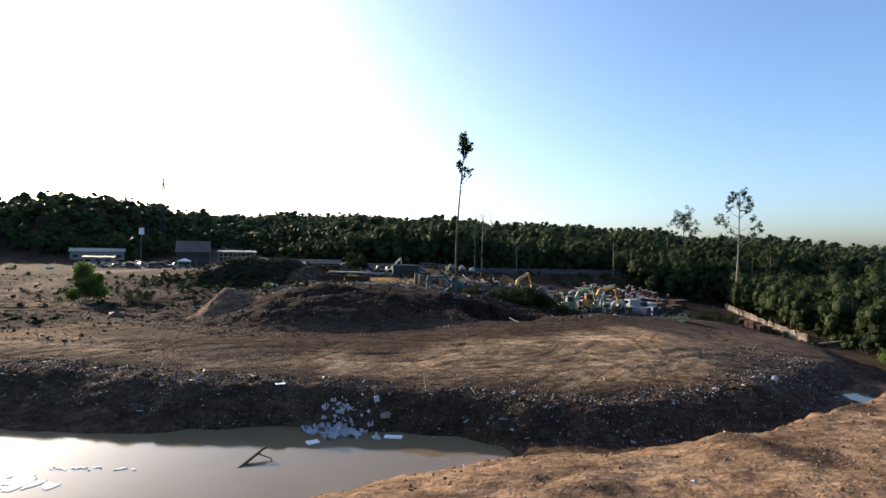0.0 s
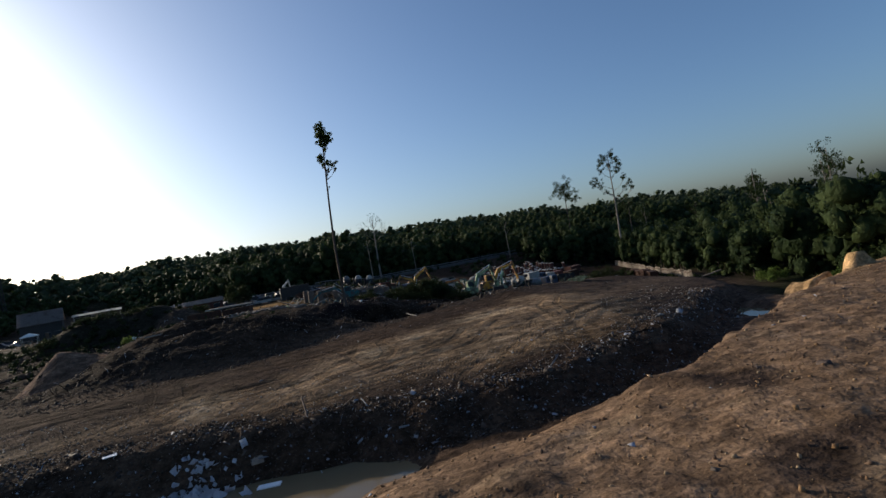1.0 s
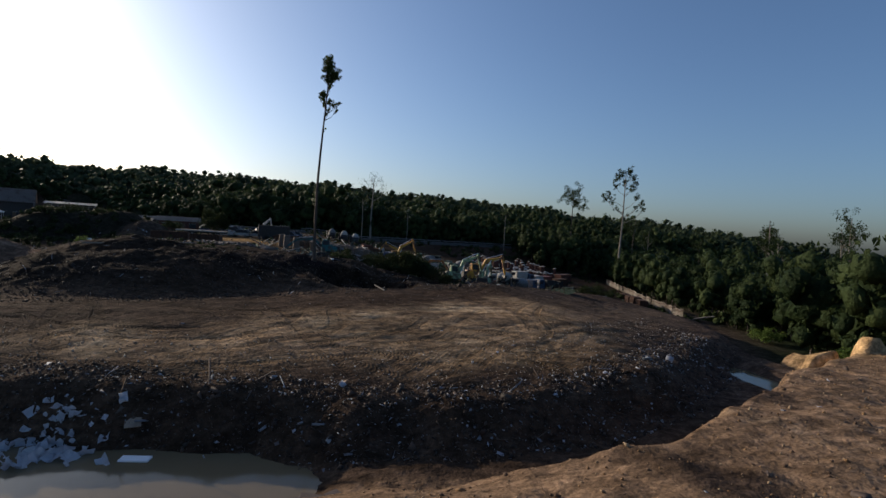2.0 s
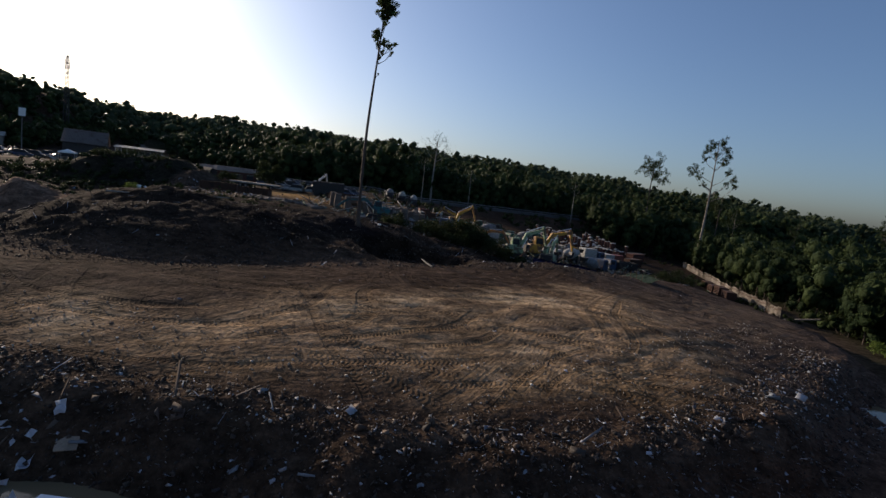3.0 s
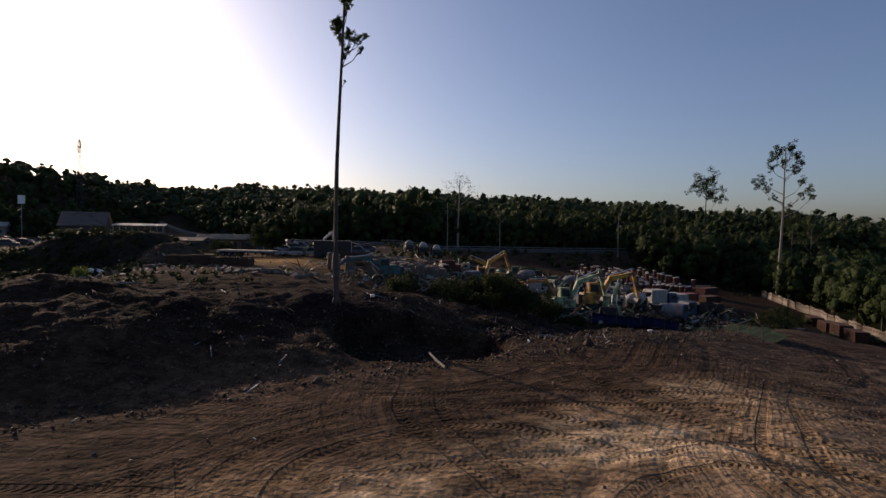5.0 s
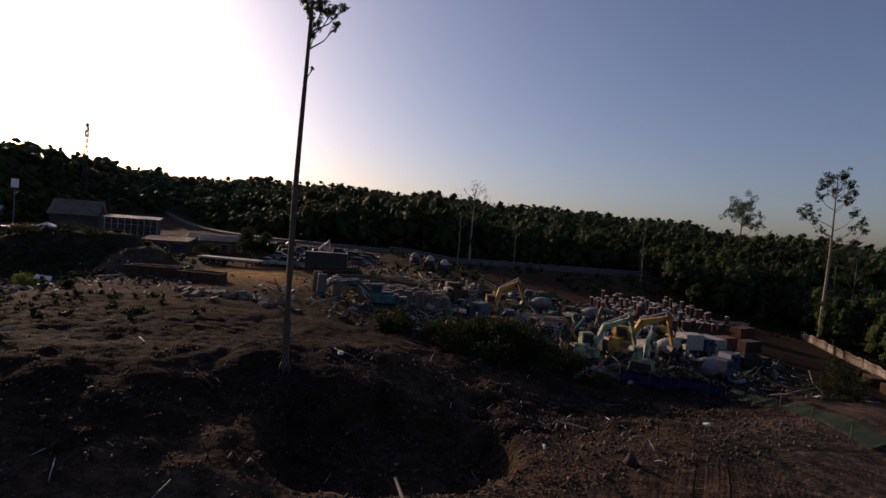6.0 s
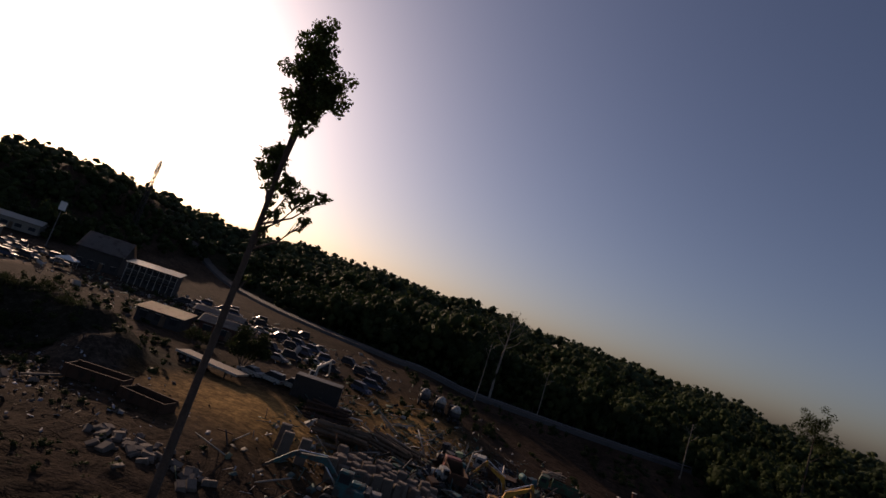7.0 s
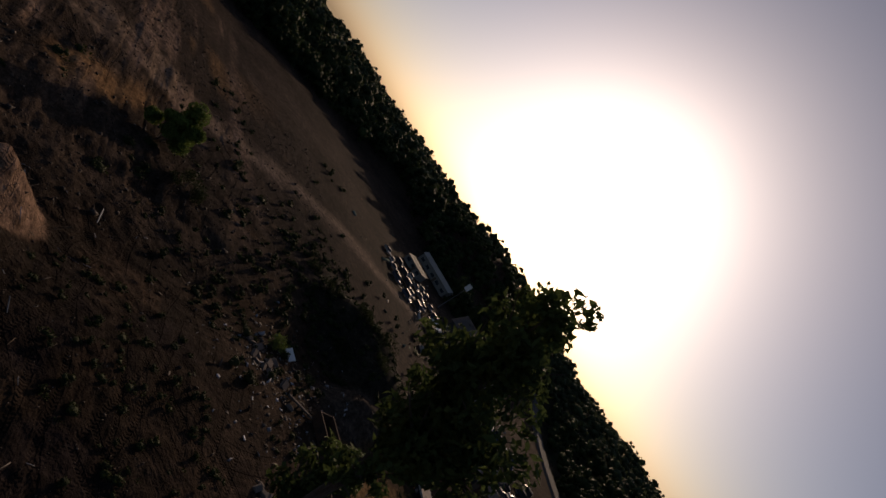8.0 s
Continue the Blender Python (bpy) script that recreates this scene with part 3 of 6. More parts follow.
def crown_kinds(seed, count, n, length, width, most=6, fine=1, low=-0.55):
    """Kinds of rounded broad-leaved crowns, one unit in radius: billowing lumps, with sprays of leaves standing out of them."""
    rng = np.random.default_rng(seed)
    kinds = []
    for k in range(count):
        balls = [(np.array([0, 0, 0.05]), 0.66)]
        for i in range(most):
            a = 2.4 * i + rng.uniform(-0.5, 0.5)
            h = low + (0.75 - low) * (i + rng.uniform(0, 1)) / most
            q = math.sqrt(max(0.06, 1 - min(1.0, abs(h)) ** 2)) * rng.uniform(0.38, 0.68)
            balls.append((np.array([q * math.cos(a), q * math.sin(a), h]), rng.uniform(0.26, 0.48)))
        body = [bush_lump(rng, c, 0.84 * r, fine) for c, r in balls]
        bv = np.concatenate([v for v, f in body])
        at_ = np.cumsum([0] + [len(v) for v, f in body])
        bf = np.concatenate([f + o for (v, f), o in zip(body, at_)])
        P, D = [], []
        for c, r in balls:
            m = max(2, int(n * r * r / sum(q * q for _, q in balls)))
            d = rng.normal(size=(m, 3))
            d /= np.linalg.norm(d, axis=1, keepdims=True)
            d[:, 2] = np.where(rng.random(m) < 0.7, np.abs(d[:, 2]), d[:, 2])
            P.append(c + d * r * rng.uniform(0.84, 1.3, (m, 1)) * np.array([1, 1, 0.85]))
            D.append(d)
        kinds.append((leaf_quads(np.concatenate(P), np.concatenate(D), length, width, rng, 0.9), (bv, bf)))
    return kinds


def planted(places, kinds, seed, whole=0.0):
    """Joins crowns and stems at (x, y, ground, radius, height) into arrays."""
    rng = np.random.default_rng(seed)
    V, F, CV, CF, SV, SF = [], [], [], [], [], []
    nv = nc = ns = 0
    for x, y, g, r, h in places:
        (lv, lf), (cv, cf) = kinds[rng.integers(len(kinds))]
        a = rng.uniform(0, 2 * math.pi)
        rot = np.array([[math.cos(a), -math.sin(a), 0], [math.sin(a), math.cos(a), 0], [0, 0, 1]])
        size = np.array([r, r, max(r * rng.uniform(0.8, 1.2), h * rng.uniform(0.46, 0.56))])
        c = np.array([x, y, g + h - size[2]])
        if whole:
            size, c = np.array([r, r, h / whole]), np.array([x, y, g - 0.3])
        V.append(lv @ rot.T * size + c)
        F.append(lf + nv)
        nv += len(lv)
        CV.append(cv @ rot.T * size + c)
        CF.append(cf + nc)
        nc += len(cv)
        w = 0.02 * r + 0.05
        base = np.array([[w, 0, -1.0], [-w, w, -1.0], [-w, -w, -1.0], [w * 0.5, 0, h * 0.6], [-w * 0.5, w * 0.5, h * 0.6], [-w * 0.5, -w * 0.5, h * 0.6]]) + np.array([x, y, g])
        SV.append(base)
        SF.append(np.array([[0, 1, 4, 3], [1, 2, 5, 4], [2, 0, 3, 5]]) + ns)
        ns += 6
    return [np.concatenate(k) for k in (V, F, CV, CF, SV, SF)]


def wooded(x, y):
    """Where the woods stand."""
    far = y - np.interp(x, ROAD_X, ROAD_Y)
    behind = far > 9
    left = ((x < -118) & (y > 215)) | (x < -190 - 0.2 * (y - 100))
    right = (x > 80.5 + (y - 101) * np.where(y > 101, 0.383, 0.12)) & (y > 60) | ((x > 85) & (y > 192)) | ((x > 70) & (y > 58) & (y < 66)) | ((x > 92) & (y > 20) & (y < 62))
    return behind | left | right


def scatter(step, lo, hi, seed):
    rng = np.random.default_rng(seed)
    xs, ys = np.meshgrid(np.arange(-520, 460, step), np.arange(-20, 480, step))
    xs, ys = (k.ravel() + rng.uniform(-0.48, 0.48, k.size) * step for k in (xs, ys))
    out = np.hypot(xs - 10, ys - 37)
    keep = wooded(xs, ys) & (out >= lo) & (out < hi) & (ys > np.where(xs < 0, 0.08, 0.5) * np.abs(xs) - 40) & (rng.random(xs.size) < 0.94)
    xs, ys = xs[keep], ys[keep]
    return xs, ys, land(xs, ys, False)[0], rng


def grow(name, step, lo, hi, seed, kinds, mat, r, h, label, spread=0.2):
    """Trees over a belt of the woods; tall ones stand together behind the middle of the yard, low ones below the hill."""
    xs, ys, zs, rng = scatter(step, lo, hi, seed)
    k = np.clip(1 + 0.4 * fbm(xs, ys, 26, 2) + rng.normal(size=xs.size) * spread, 0.5, 1.8)
    k = k * mix(1.0, 1.55, np.exp(-((xs + 2) / 32) ** 2 - ((ys - 262) / 34) ** 2)) * mix(1.0, 1.35, np.exp(-((xs - 18) / 16) ** 2 - ((ys - 226) / 12) ** 2))
    k = k * mix(1.0, 0.6, np.exp(-(((xs + 134) / 15) ** 2 + ((ys - 265) / 36) ** 2))) * mix(1.0, 0.62, sstep(-60, -75, xs) * sstep(-112, -100, xs) * sstep(330, 300, ys))
    places = np.stack([xs, ys, zs, r * np.maximum(k, 0.75) * rng.uniform(0.8, 1.25, xs.size), h * k], 1)
    V, F, CV, CF, SV, SF = planted(places, kinds, seed)
    root = thing(name, 0, 0, 0, 0, label, "woods", kind="stuff")
    for nm, v, f, mt in (("foliage", V, F, mat), ("inner_foliage", CV, CF, mat), ("stems", SV, SF, BARK)):
        me = mesh_of(nm, v, f)
        me.materials.append(mt)
        new(nm, me).parent = root


def undergrowth():
    """Shrubs at the foot of the near woods."""
    xs, ys, zs, rng = scatter(4.0, 0, 250, 31)
    rim = ~wooded(xs - 0.08 * xs, ys - 22)
    xs, ys, zs = xs[rim], ys[rim], zs[rim]
    places = np.stack([xs, ys, zs, rng.uniform(1.3, 2.9, xs.size), rng.uniform(2.2, 6.0, xs.size)], 1)
    V, F, CV, CF, _, _ = planted(places, BUSH_KINDS, 32)
    root = thing("undergrowth", 0, 0, 0, 0, "low green thicket at the foot of the woods", "shrubs", kind="stuff")
    for nm, v, f in (("foliage", V, F), ("inner_foliage", CV, CF)):
        me = mesh_of(nm, v, f)
        me.materials.append(WOODS)
        new(nm, me).parent = root


NEAR_KINDS = crown_kinds(11, 10, 300, 0.15, 0.085, 8)
SLOPE_KINDS = crown_kinds(12, 8, 80, 0.19, 0.12, 5)
RIDGE_KINDS = crown_kinds(13, 6, 26, 0.24, 0.16, 2)
BUSH_KINDS = crown_kinds(14, 6, 80, 0.22, 0.11, 4)
grow("edge_woods", 5.4, 0, 232, 24, NEAR_KINDS, WOODS, 3.8, 10.5, "dark dense green trees at the edge of the woods")
grow("slope_woods", 6.6, 232, 310, 21, SLOPE_KINDS, WOODS, 4.2, 9.5, "dense green tropical woodland on the slope behind the road")
grow("ridge_woods", 7.8, 310, 432, 22, RIDGE_KINDS, WOODS_HAZED, 5.0, 8.5, "dark green forest covering the far hills", 0.1)
undergrowth()

# ---- single trees ----
def limb(bm, points, r1, r2, n=7):
    """A bent, tapering limb through the given places."""
    pts = [Vector(p) for p in points]
    rings = []
    for i, p in enumerate(pts):
        way = (pts[min(i + 1, len(pts) - 1)] - pts[max(i - 1, 0)]).normalized()
        turn = way.to_track_quat("Z", "Y").to_matrix()
        r = r1 + (r2 - r1) * i / (len(pts) - 1)
        rings.append([bm.verts.new(p + turn @ Vector((r * math.cos(2 * math.pi * k / n), r * math.sin(2 * math.pi * k / n), 0))) for k in range(n)])
    for a, b in zip(rings, rings[1:]):
        for k in range(n):
            bm.faces.new((a[k], a[(k + 1) % n], b[(k + 1) % n], b[k]))
    bm.faces.new(rings[0][::-1])
    bm.faces.new(rings[-1])
    return bm


def tree(name, x, y, top, clumps, r, leaf, count, bark, leaves, label, category="tree", group="", lean=(0.0, 0.0), seed=1, low=0.0, twigs=True, turn=0.0):
    """A trunk, a limb to each clump of the crown, and leaves thick in the clumps. clumps: x, y, z over the base, radius."""
    rng = np.random.default_rng(seed)
    root = thing(name, x, y, gz(x, y) - 0.15, turn, label, category, group)
    bm = bmesh.new()
    steps = 9
    line = [(lean[0] * t * t + 0.02 * top * 0.3 * math.sin(5 * t + seed), lean[1] * t * t + 0.006 * top * math.sin(4 * t + 2 * seed), top * t) for t in [k / steps for k in range(steps + 1)]]
    limb(bm, [(0, 0, -0.4)] + line, r, r * 0.22, 9)
    for k in range(7):
        a = k * 0.9 + seed
        limb(bm, [(0, 0, 0.9), (0.7 * r * math.cos(a), 0.7 * r * math.sin(a), 0.5), (2.2 * r * math.cos(a), 2.2 * r * math.sin(a), -0.3)], r * 0.4, r * 0.2, 5)
    part("trunk", bm, bark, root, smooth=True)
    P, D = [], []
    at = lambda z: Vector(line[0]).lerp(Vector(line[-1]), 0) if z <= 0 else Vector((np.interp(z, [p[2] for p in line], [p[0] for p in line]), np.interp(z, [p[2] for p in line], [p[1] for p in line]), min(z, top)))
    total = sum(c[3] ** 2 for c in clumps) or 1
    for cx, cy, cz, cr in clumps:
        z0 = max(cz - 1.3 * cr - 0.5 * math.hypot(cx, cy), 0.3 * cz)
        a, b = at(z0), Vector((cx, cy, cz))
        mid = a.lerp(b, 0.55) + Vector((0, 0, -0.12 * (b - a).length))
        bm = bmesh.new()
        limb(bm, [a, mid, b], max(0.02, r * 0.22), 0.012, 5)
        for k in range(7 if twigs else 3):
            d = Vector(rng.normal(size=3)).normalized() * cr * rng.uniform(0.7, 1.15)
            limb(bm, [mid.lerp(b, rng.uniform(0.2, 1)), b + d], 0.02 + 0.02 * r, 0.006, 4)
        part("branch", bm, bark, root)
        n = int(count * cr * cr / total)
        if n:
            d = rng.normal(size=(n, 3))
            d /= np.linalg.norm(d, axis=1, keepdims=True)
            sub = rng.normal(size=(14, 3)) * 0.5
            rad = rng.uniform(0.15, 1.0, (n, 1)) ** 0.6 * 0.46
            P.append(np.array([cx, cy, cz]) + cr * (sub[rng.integers(14, size=n)] + d * rad))
            D.append(d)
    if P:
        v, f = leaf_quads(np.concatenate(P), np.concatenate(D), leaf, leaf * 0.5, rng, 0.9)
        me = mesh_of("crown", v, f)
        me.materials.append(leaves)
        new("crown", me).parent = root
    return root


# the tall thin tree left standing on the heap
foot = Vector((4.55, 82.1, gz(4.55, 82.1) - 0.15))
tufts = ((4.95, 80.0, 29.2, 0.62), (5.25, 80.2, 28.5, 0.68), (4.9, 79.9, 28.1, 0.55), (5.75, 80.1, 27.7, 0.7), (5.1, 80.3, 27.3, 0.6), (5.6, 79.9, 27.0, 0.65), (6.15, 80.2, 27.5, 0.45), (5.3, 80.2, 26.5, 0.42), (5.5, 80.1, 26.0, 0.3),
         (4.7, 81.0, 25.2, 0.55), (4.65, 80.9, 24.6, 0.48), (4.8, 81.1, 24.0, 0.32), (5.6, 80.9, 24.1, 0.45), (6.15, 80.9, 23.9, 0.35), (6.75, 81.0, 24.2, 0.2), (6.4, 81.0, 23.2, 0.24), (5.3, 80.9, 23.2, 0.28), (5.2, 81.0, 22.6, 0.18), (5.15, 81.3, 20.9, 0.1))
tree("tall_tree", foot.x, foot.y, 29.0 - foot.z, [(px - foot.x, py - foot.y, pz - foot.z, pr) for px, py, pz, pr in tufts],
     0.25, 0.17, 9000, BARK, LEAF, "tall thin tree with bare trunk and tufted crown", lean=(0.6, -2.1), seed=3)

TALL = "tall pale-trunked trees at the woods' edge"
tree("forest_tree", 108, 174, 41.0, [(1.5, 0, 40.4, 1.7), (-0.8, 1, 39.8, 1.5), (3.4, 0, 39.0, 1.5), (-2.4, 0, 38.2, 1.4), (4.6, 1, 36.6, 1.4), (1.0, 1, 37.2, 1.3), (-3.4, 0, 35.6, 1.1), (2.4, -1, 34.6, 1.1), (-6.8, 0, 31.0, 1.3), (-5.0, 0.5, 32.4, 1.2), (-4.4, 0, 29.6, 1.0), (6.2, 0, 32.0, 1.2), (7.6, 0, 30.2, 1.2), (8.6, 0, 28.0, 1.0), (5.6, 0, 28.4, 0.9), (-2.0, 0, 27.5, 0.8), (2.6, 0, 25.5, 0.7)],
     0.5, 0.42, 4600, PALE_BARK, WOODS, "tall pale-trunked forest tree with thin open crown", group=TALL, lean=(1.0, 0), seed=5)
tree("forest_tree", 105, 205, 31.5, [(0, 0, 31, 2.9), (-2.4, 0, 29, 2.4), (2.6, 0, 28.5, 2.6), (0.5, 0, 26.5, 2.0), (4.2, 0, 25, 1.8)], 0.4, 0.5, 3000, BARK, WOODS, "tall forest tree with a dark rounded crown", group=TALL, lean=(0.6, 0), seed=6)
for k, (tx, ty, th, sd_) in enumerate(((128, 196, 27, 8), (142, 205, 24, 9), (155, 190, 22, 12), (104, 108, 21, 13), (116, 120, 23, 14), (122, 104, 24, 15), (97, 84, 15, 17), (135, 116, 22, 18))):
    rr = np.random.default_rng(sd_)
    cl = [(rr.uniform(-2.2, 2.2), rr.uniform(-2, 2), th - rr.uniform(0, 6), rr.uniform(1.1, 2.1)) for _ in range(5)]
    tree("forest_tree", tx, ty, th, cl, 0.3, 0.45, 1100, PALE_BARK if k % 2 else BARK, WOODS, "slender forest tree with pale trunk and small crown", group=TALL, lean=(rr.uniform(-1, 1), 0), seed=sd_)
# dead, leafless stems before the woods
for k, (tx, ty, th) in enumerate(((101, 103, 17), (21, 217, 17), (41, 228, 15), (79, 212, 15))):
    tree("dead_tree", tx, ty, th, [(1.6, 0, th * 0.8, 0.8), (-1.3, 0.3, th * 0.9, 0.7), (0.8, 0, th * 0.97, 0.6)], 0.24, 0.3, 0, PALE_BARK, WOODS, "dead leafless tree with a pale bare trunk", "tree", "dead trees before the woods", seed=30 + k)
tree("bare_tree", 26, 232, 26.5, [(dx, 0.4 * dx, 23.5 + dz, 1.9) for dx, dz in ((-4.5, -1.5), (-3, 1), (-1.2, 2.8), (0.8, 3.4), (2.6, 2.4), (4.4, 0.8), (5.6, -1.4), (0, 0.5))], 0.5, 0.4, 420, PALE_BARK, WOODS, "spreading almost leafless tree over the woods", seed=41)


def shrub(name, x, y, rx, h, leaves, label, seed, count=1500, leaf=0.28, group=""):
    """A bush of several leafy lumps on short stems."""
    rng = np.random.default_rng(seed)
    root = thing(name, x, y, gz(x, y) - 0.1, rng.uniform(0, 360), label, "bush", group)
    bm, P, D = bmesh.new(), [], []
    lumps = 11
    for k in range(lumps):
        a, q = rng.uniform(0, 2 * math.pi), math.sqrt(rng.random())
        c = np.array([0.75 * rx * q * math.cos(a), 0.75 * rx * q * math.sin(a), h * rng.uniform(0.3, 0.86) * (1.05 - 0.5 * q)])
        limb(bm, [(0.1 * c[0], 0.1 * c[1], -0.2), c * np.array([0.6, 0.6, 0.5]), c], 0.06, 0.02, 5)
        r = rx * rng.uniform(0.24, 0.42)
        n = count // lumps
        d = rng.normal(size=(n, 3))
        d /= np.linalg.norm(d, axis=1, keepdims=True)
        p = c + d * r * rng.uniform(0.35, 1.1, (n, 1)) * np.array([1, 1, 0.85])
        P.append(p[p[:, 2] > 0.05])
        D.append(d[p[:, 2] > 0.05])
    part("stem", bm, BARK, root)
    v, f = leaf_quads(np.concatenate(P), np.concatenate(D), leaf, leaf * 0.5, rng, 0.9)
    me = mesh_of("foliage", v, f)
    me.materials.append(leaves)
    new("foliage", me).parent = root
    return root


shrub("bush", -61, 94, 4.0, 8.6, SHRUB, "bright green leafy bush on open earth", 51, 9000, 0.5)
shrub("bush", -54, 99, 3.0, 2.6, DARK_SHRUB, "low dark green bush on open earth", 52)
shrub("bush", 20, 103, 5.2, 5.6, DARK_SHRUB, "large dark bush before the machine yard", 53, 9000, 0.34)
shrub("bush", 25.5, 105, 3.6, 4.4, DARK_SHRUB, "dark bush before the machine yard", 54, 2600)
# extra bushes, added to blacken a hollow that only lies in shade
for k, (bx, by, br, bh) in enumerate(((9.5, 104, 2.6, 2.6), (16.5, 106, 3.0, 3.4), (27.5, 107, 2.8, 3.2), (23, 100, 3.4, 3.8), (29.5, 101, 2.2, 2.0), (17.5, 98.5, 2.8, 2.8))):
    shrub("bush", bx, by, br, bh, DARK_SHRUB, "dark leafy bush added to fill the shaded hollow before the machine yard", 100 + k, 2600, 0.3, "bushes before the yard")
shrub("bush", 14.5, 101, 3.2, 3.6, DARK_SHRUB, "dark bush before the machine yard", 55, 2000)
shrub("bush", -20, 147, 4.4, 7.6, DARK_SHRUB, "leafy round bush behind the flatbed trailer", 56, 5000, 0.42)
shrub("bush", -29.5, 149, 3.0, 4.6, DARK_SHRUB, "leafy bush beside the sheds", 57, 1800)
shrub("bush", -34, 112, 1.7, 2.2, SHRUB, "small yellow-green bush among rubble", 58, 900, 0.22)
shrub("bush", 60, 110, 3.2, 3.4, DARK_SHRUB, "dark green bush beside the pale fence", 59, 1800)
shrub("bush", 70, 120, 3.4, 3.4, DARK_SHRUB, "dark green bush beside the pale fence", 60, 1800)
for k, (bx, by, br, bh) in enumerate(((73, 60, 3.6, 4.2), (80, 61, 4.4, 6.5), (88, 60, 4.2, 5.4), (68, 61, 2.8, 3.0), (84, 68, 3.6, 4.2), (78, 82, 3.0, 3.2), (83, 95, 3.4, 4.0), (96, 62, 4.5, 6.5))):
    shrub("bush", bx, by, br, bh, SHRUB if k % 2 else DARK_SHRUB, "green bush behind the cut earth blocks", 70 + k, 1500, 0.34, "bushes behind the cut earth")
for k, (bx, by, br, bh) in enumerate(((-47, 128, 2.4, 1.8), (-40, 125, 2.6, 1.6), (-54, 126, 2.6, 1.9), (-37, 128.5, 2.2, 1.6), (-44, 133, 2.8, 2.0), (-60, 124, 2.2, 1.6))):
    shrub("bush", bx, by, br, bh, DARK_SHRUB, "scrubby dark bush growing on the overgrown heap", 90 + k, 900, 0.26, "scrub on the overgrown heap")

# ---- the machine yard ----
RUST = material("rusty_steel", (0.060, 0.030, 0.019), 0.9, 0.1, 0.7, 0.4, 0.3, second=(0.028, 0.019, 0.015))
DARK = material("dark_steel", (0.035, 0.033, 0.032), 0.6, 0.4, 0.6, 0.3, 0.2)
TYRE = material("tyre_rubber", (0.02, 0.02, 0.02), 0.9, 0, 0.3, 0.3, 0.3)
GLASS = material("dark_window_glass", (0.02, 0.022, 0.025), 0.4, 0, 1.0, 0.1, 0.0, spec=0.2)
CHROME = material("bright_metal", (0.55, 0.55, 0.55), 0.3, 0.9, 0.5, 0.15, 0.05)
# yard paints: worn, and darkened further to hold the shade of backlit faces
YELLOW = material("yellow_paint", (0.42, 0.22, 0.03), 0.6, 0, 0.9, 0.35, 0.15, second=(0.14, 0.07, 0.035), wear=0.5)
ORANGE = material("orange_paint", (0.36, 0.14, 0.03), 0.6, 0, 0.9, 0.35, 0.15, second=(0.13, 0.06, 0.035), wear=0.5)
PALE_GREEN = material("pale_green_paint", (0.22, 0.30, 0.17), 0.65, 0, 0.9, 0.35, 0.15, second=(0.09, 0.08, 0.05), wear=0.5)
TEAL = material("teal_paint", (0.02, 0.10, 0.105), 0.65, 0, 0.9, 0.35, 0.15, second=(0.05, 0.05, 0.045), wear=0.5)
DEEP_GREEN = material("deep_green_paint", (0.025, 0.075, 0.045), 0.65, 0, 0.9, 0.3, 0.15, second=(0.06, 0.045, 0.03), wear=0.5)
BLUE = material("dull_blue_paint", (0.03, 0.05, 0.09), 0.6, 0, 0.9, 0.3, 0.1, second=(0.07, 0.06, 0.06), wear=0.3)
# white with dust, lowered to grey for its backlit sides
WHITE = material("dusty_dimmed_white_paint", (0.30, 0.30, 0.28), 0.75, 0, 0.3, 0.25, 0.1, second=(0.20, 0.175, 0.14), wear=0.45)
SILVER = material("silver_grey_paint", (0.16, 0.16, 0.165), 0.7, 0.1, 0.3, 0.25, 0.1, second=(0.10, 0.085, 0.07), wear=0.5)
BLACK = material("black_paint", (0.025, 0.025, 0.028), 0.6, 0, 1.0, 0.2, 0.05)
RED = material("faded_red_paint", (0.15, 0.04, 0.03), 0.6, 0, 1.0, 0.3, 0.1, second=(0.16, 0.06, 0.04), wear=0.4)
CONCRETE = material("weathered_concrete", (0.125, 0.098, 0.08), 0.95, 0, 0.7, 0.4, 0.5, second=(0.07, 0.05, 0.04))
CLAY = material("brown_clay", (0.085, 0.036, 0.026), 0.95, 0, 0.5, 0.4, 0.4, second=(0.045, 0.024, 0.019))
PALE_LID = material("pale_lid", (0.40, 0.36, 0.31), 0.8, 0, 0.4, 0.35, 0.2)
PALE_WOOD = material("pale_timber", (0.27, 0.21, 0.155), 0.85, 0, 0.5, 0.35, 0.3)
DARK_WOOD = material("dark_timber", (0.11, 0.075, 0.05), 0.9, 0, 0.5, 0.4, 0.4)
TAN_SHEET = material("tan_roof_sheet", (0.50, 0.35, 0.19), 0.6, 0.1, 1.5, 0.25, 0.1, second=(0.36, 0.22, 0.11))
GREY_SHEET = material("grey_roof_sheet", (0.22, 0.19, 0.17), 0.6, 0.2, 1.5, 0.3, 0.1, second=(0.14, 0.10, 0.08))
WHITE_SHEET = material("white_roof_sheet", (0.48, 0.48, 0.44), 0.6, 0.1, 1.5, 0.2, 0.1, second=(0.42, 0.38, 0.3))
WALL = material("dull_plaster", (0.17, 0.16, 0.14), 0.85, 0, 1.5, 0.25, 0.2)
# dark tone painted in for the shade below roofs and in open fronts
SHADED_WALL = material("shaded_plaster", (0.045, 0.042, 0.04), 0.9, 0, 1.5, 0.3, 0.2)
BLUE_WALL = material("blue_plaster", (0.075, 0.085, 0.10), 0.85, 0, 1.5, 0.25, 0.2)
CANVAS = material("white_canvas", (0.66, 0.66, 0.63), 0.7, 0, 1.0, 0.08, 0.05)
TARP = material("blue_tarpaulin", (0.012, 0.018, 0.075), 0.55, 0, 0.8, 0.25, 0.2)
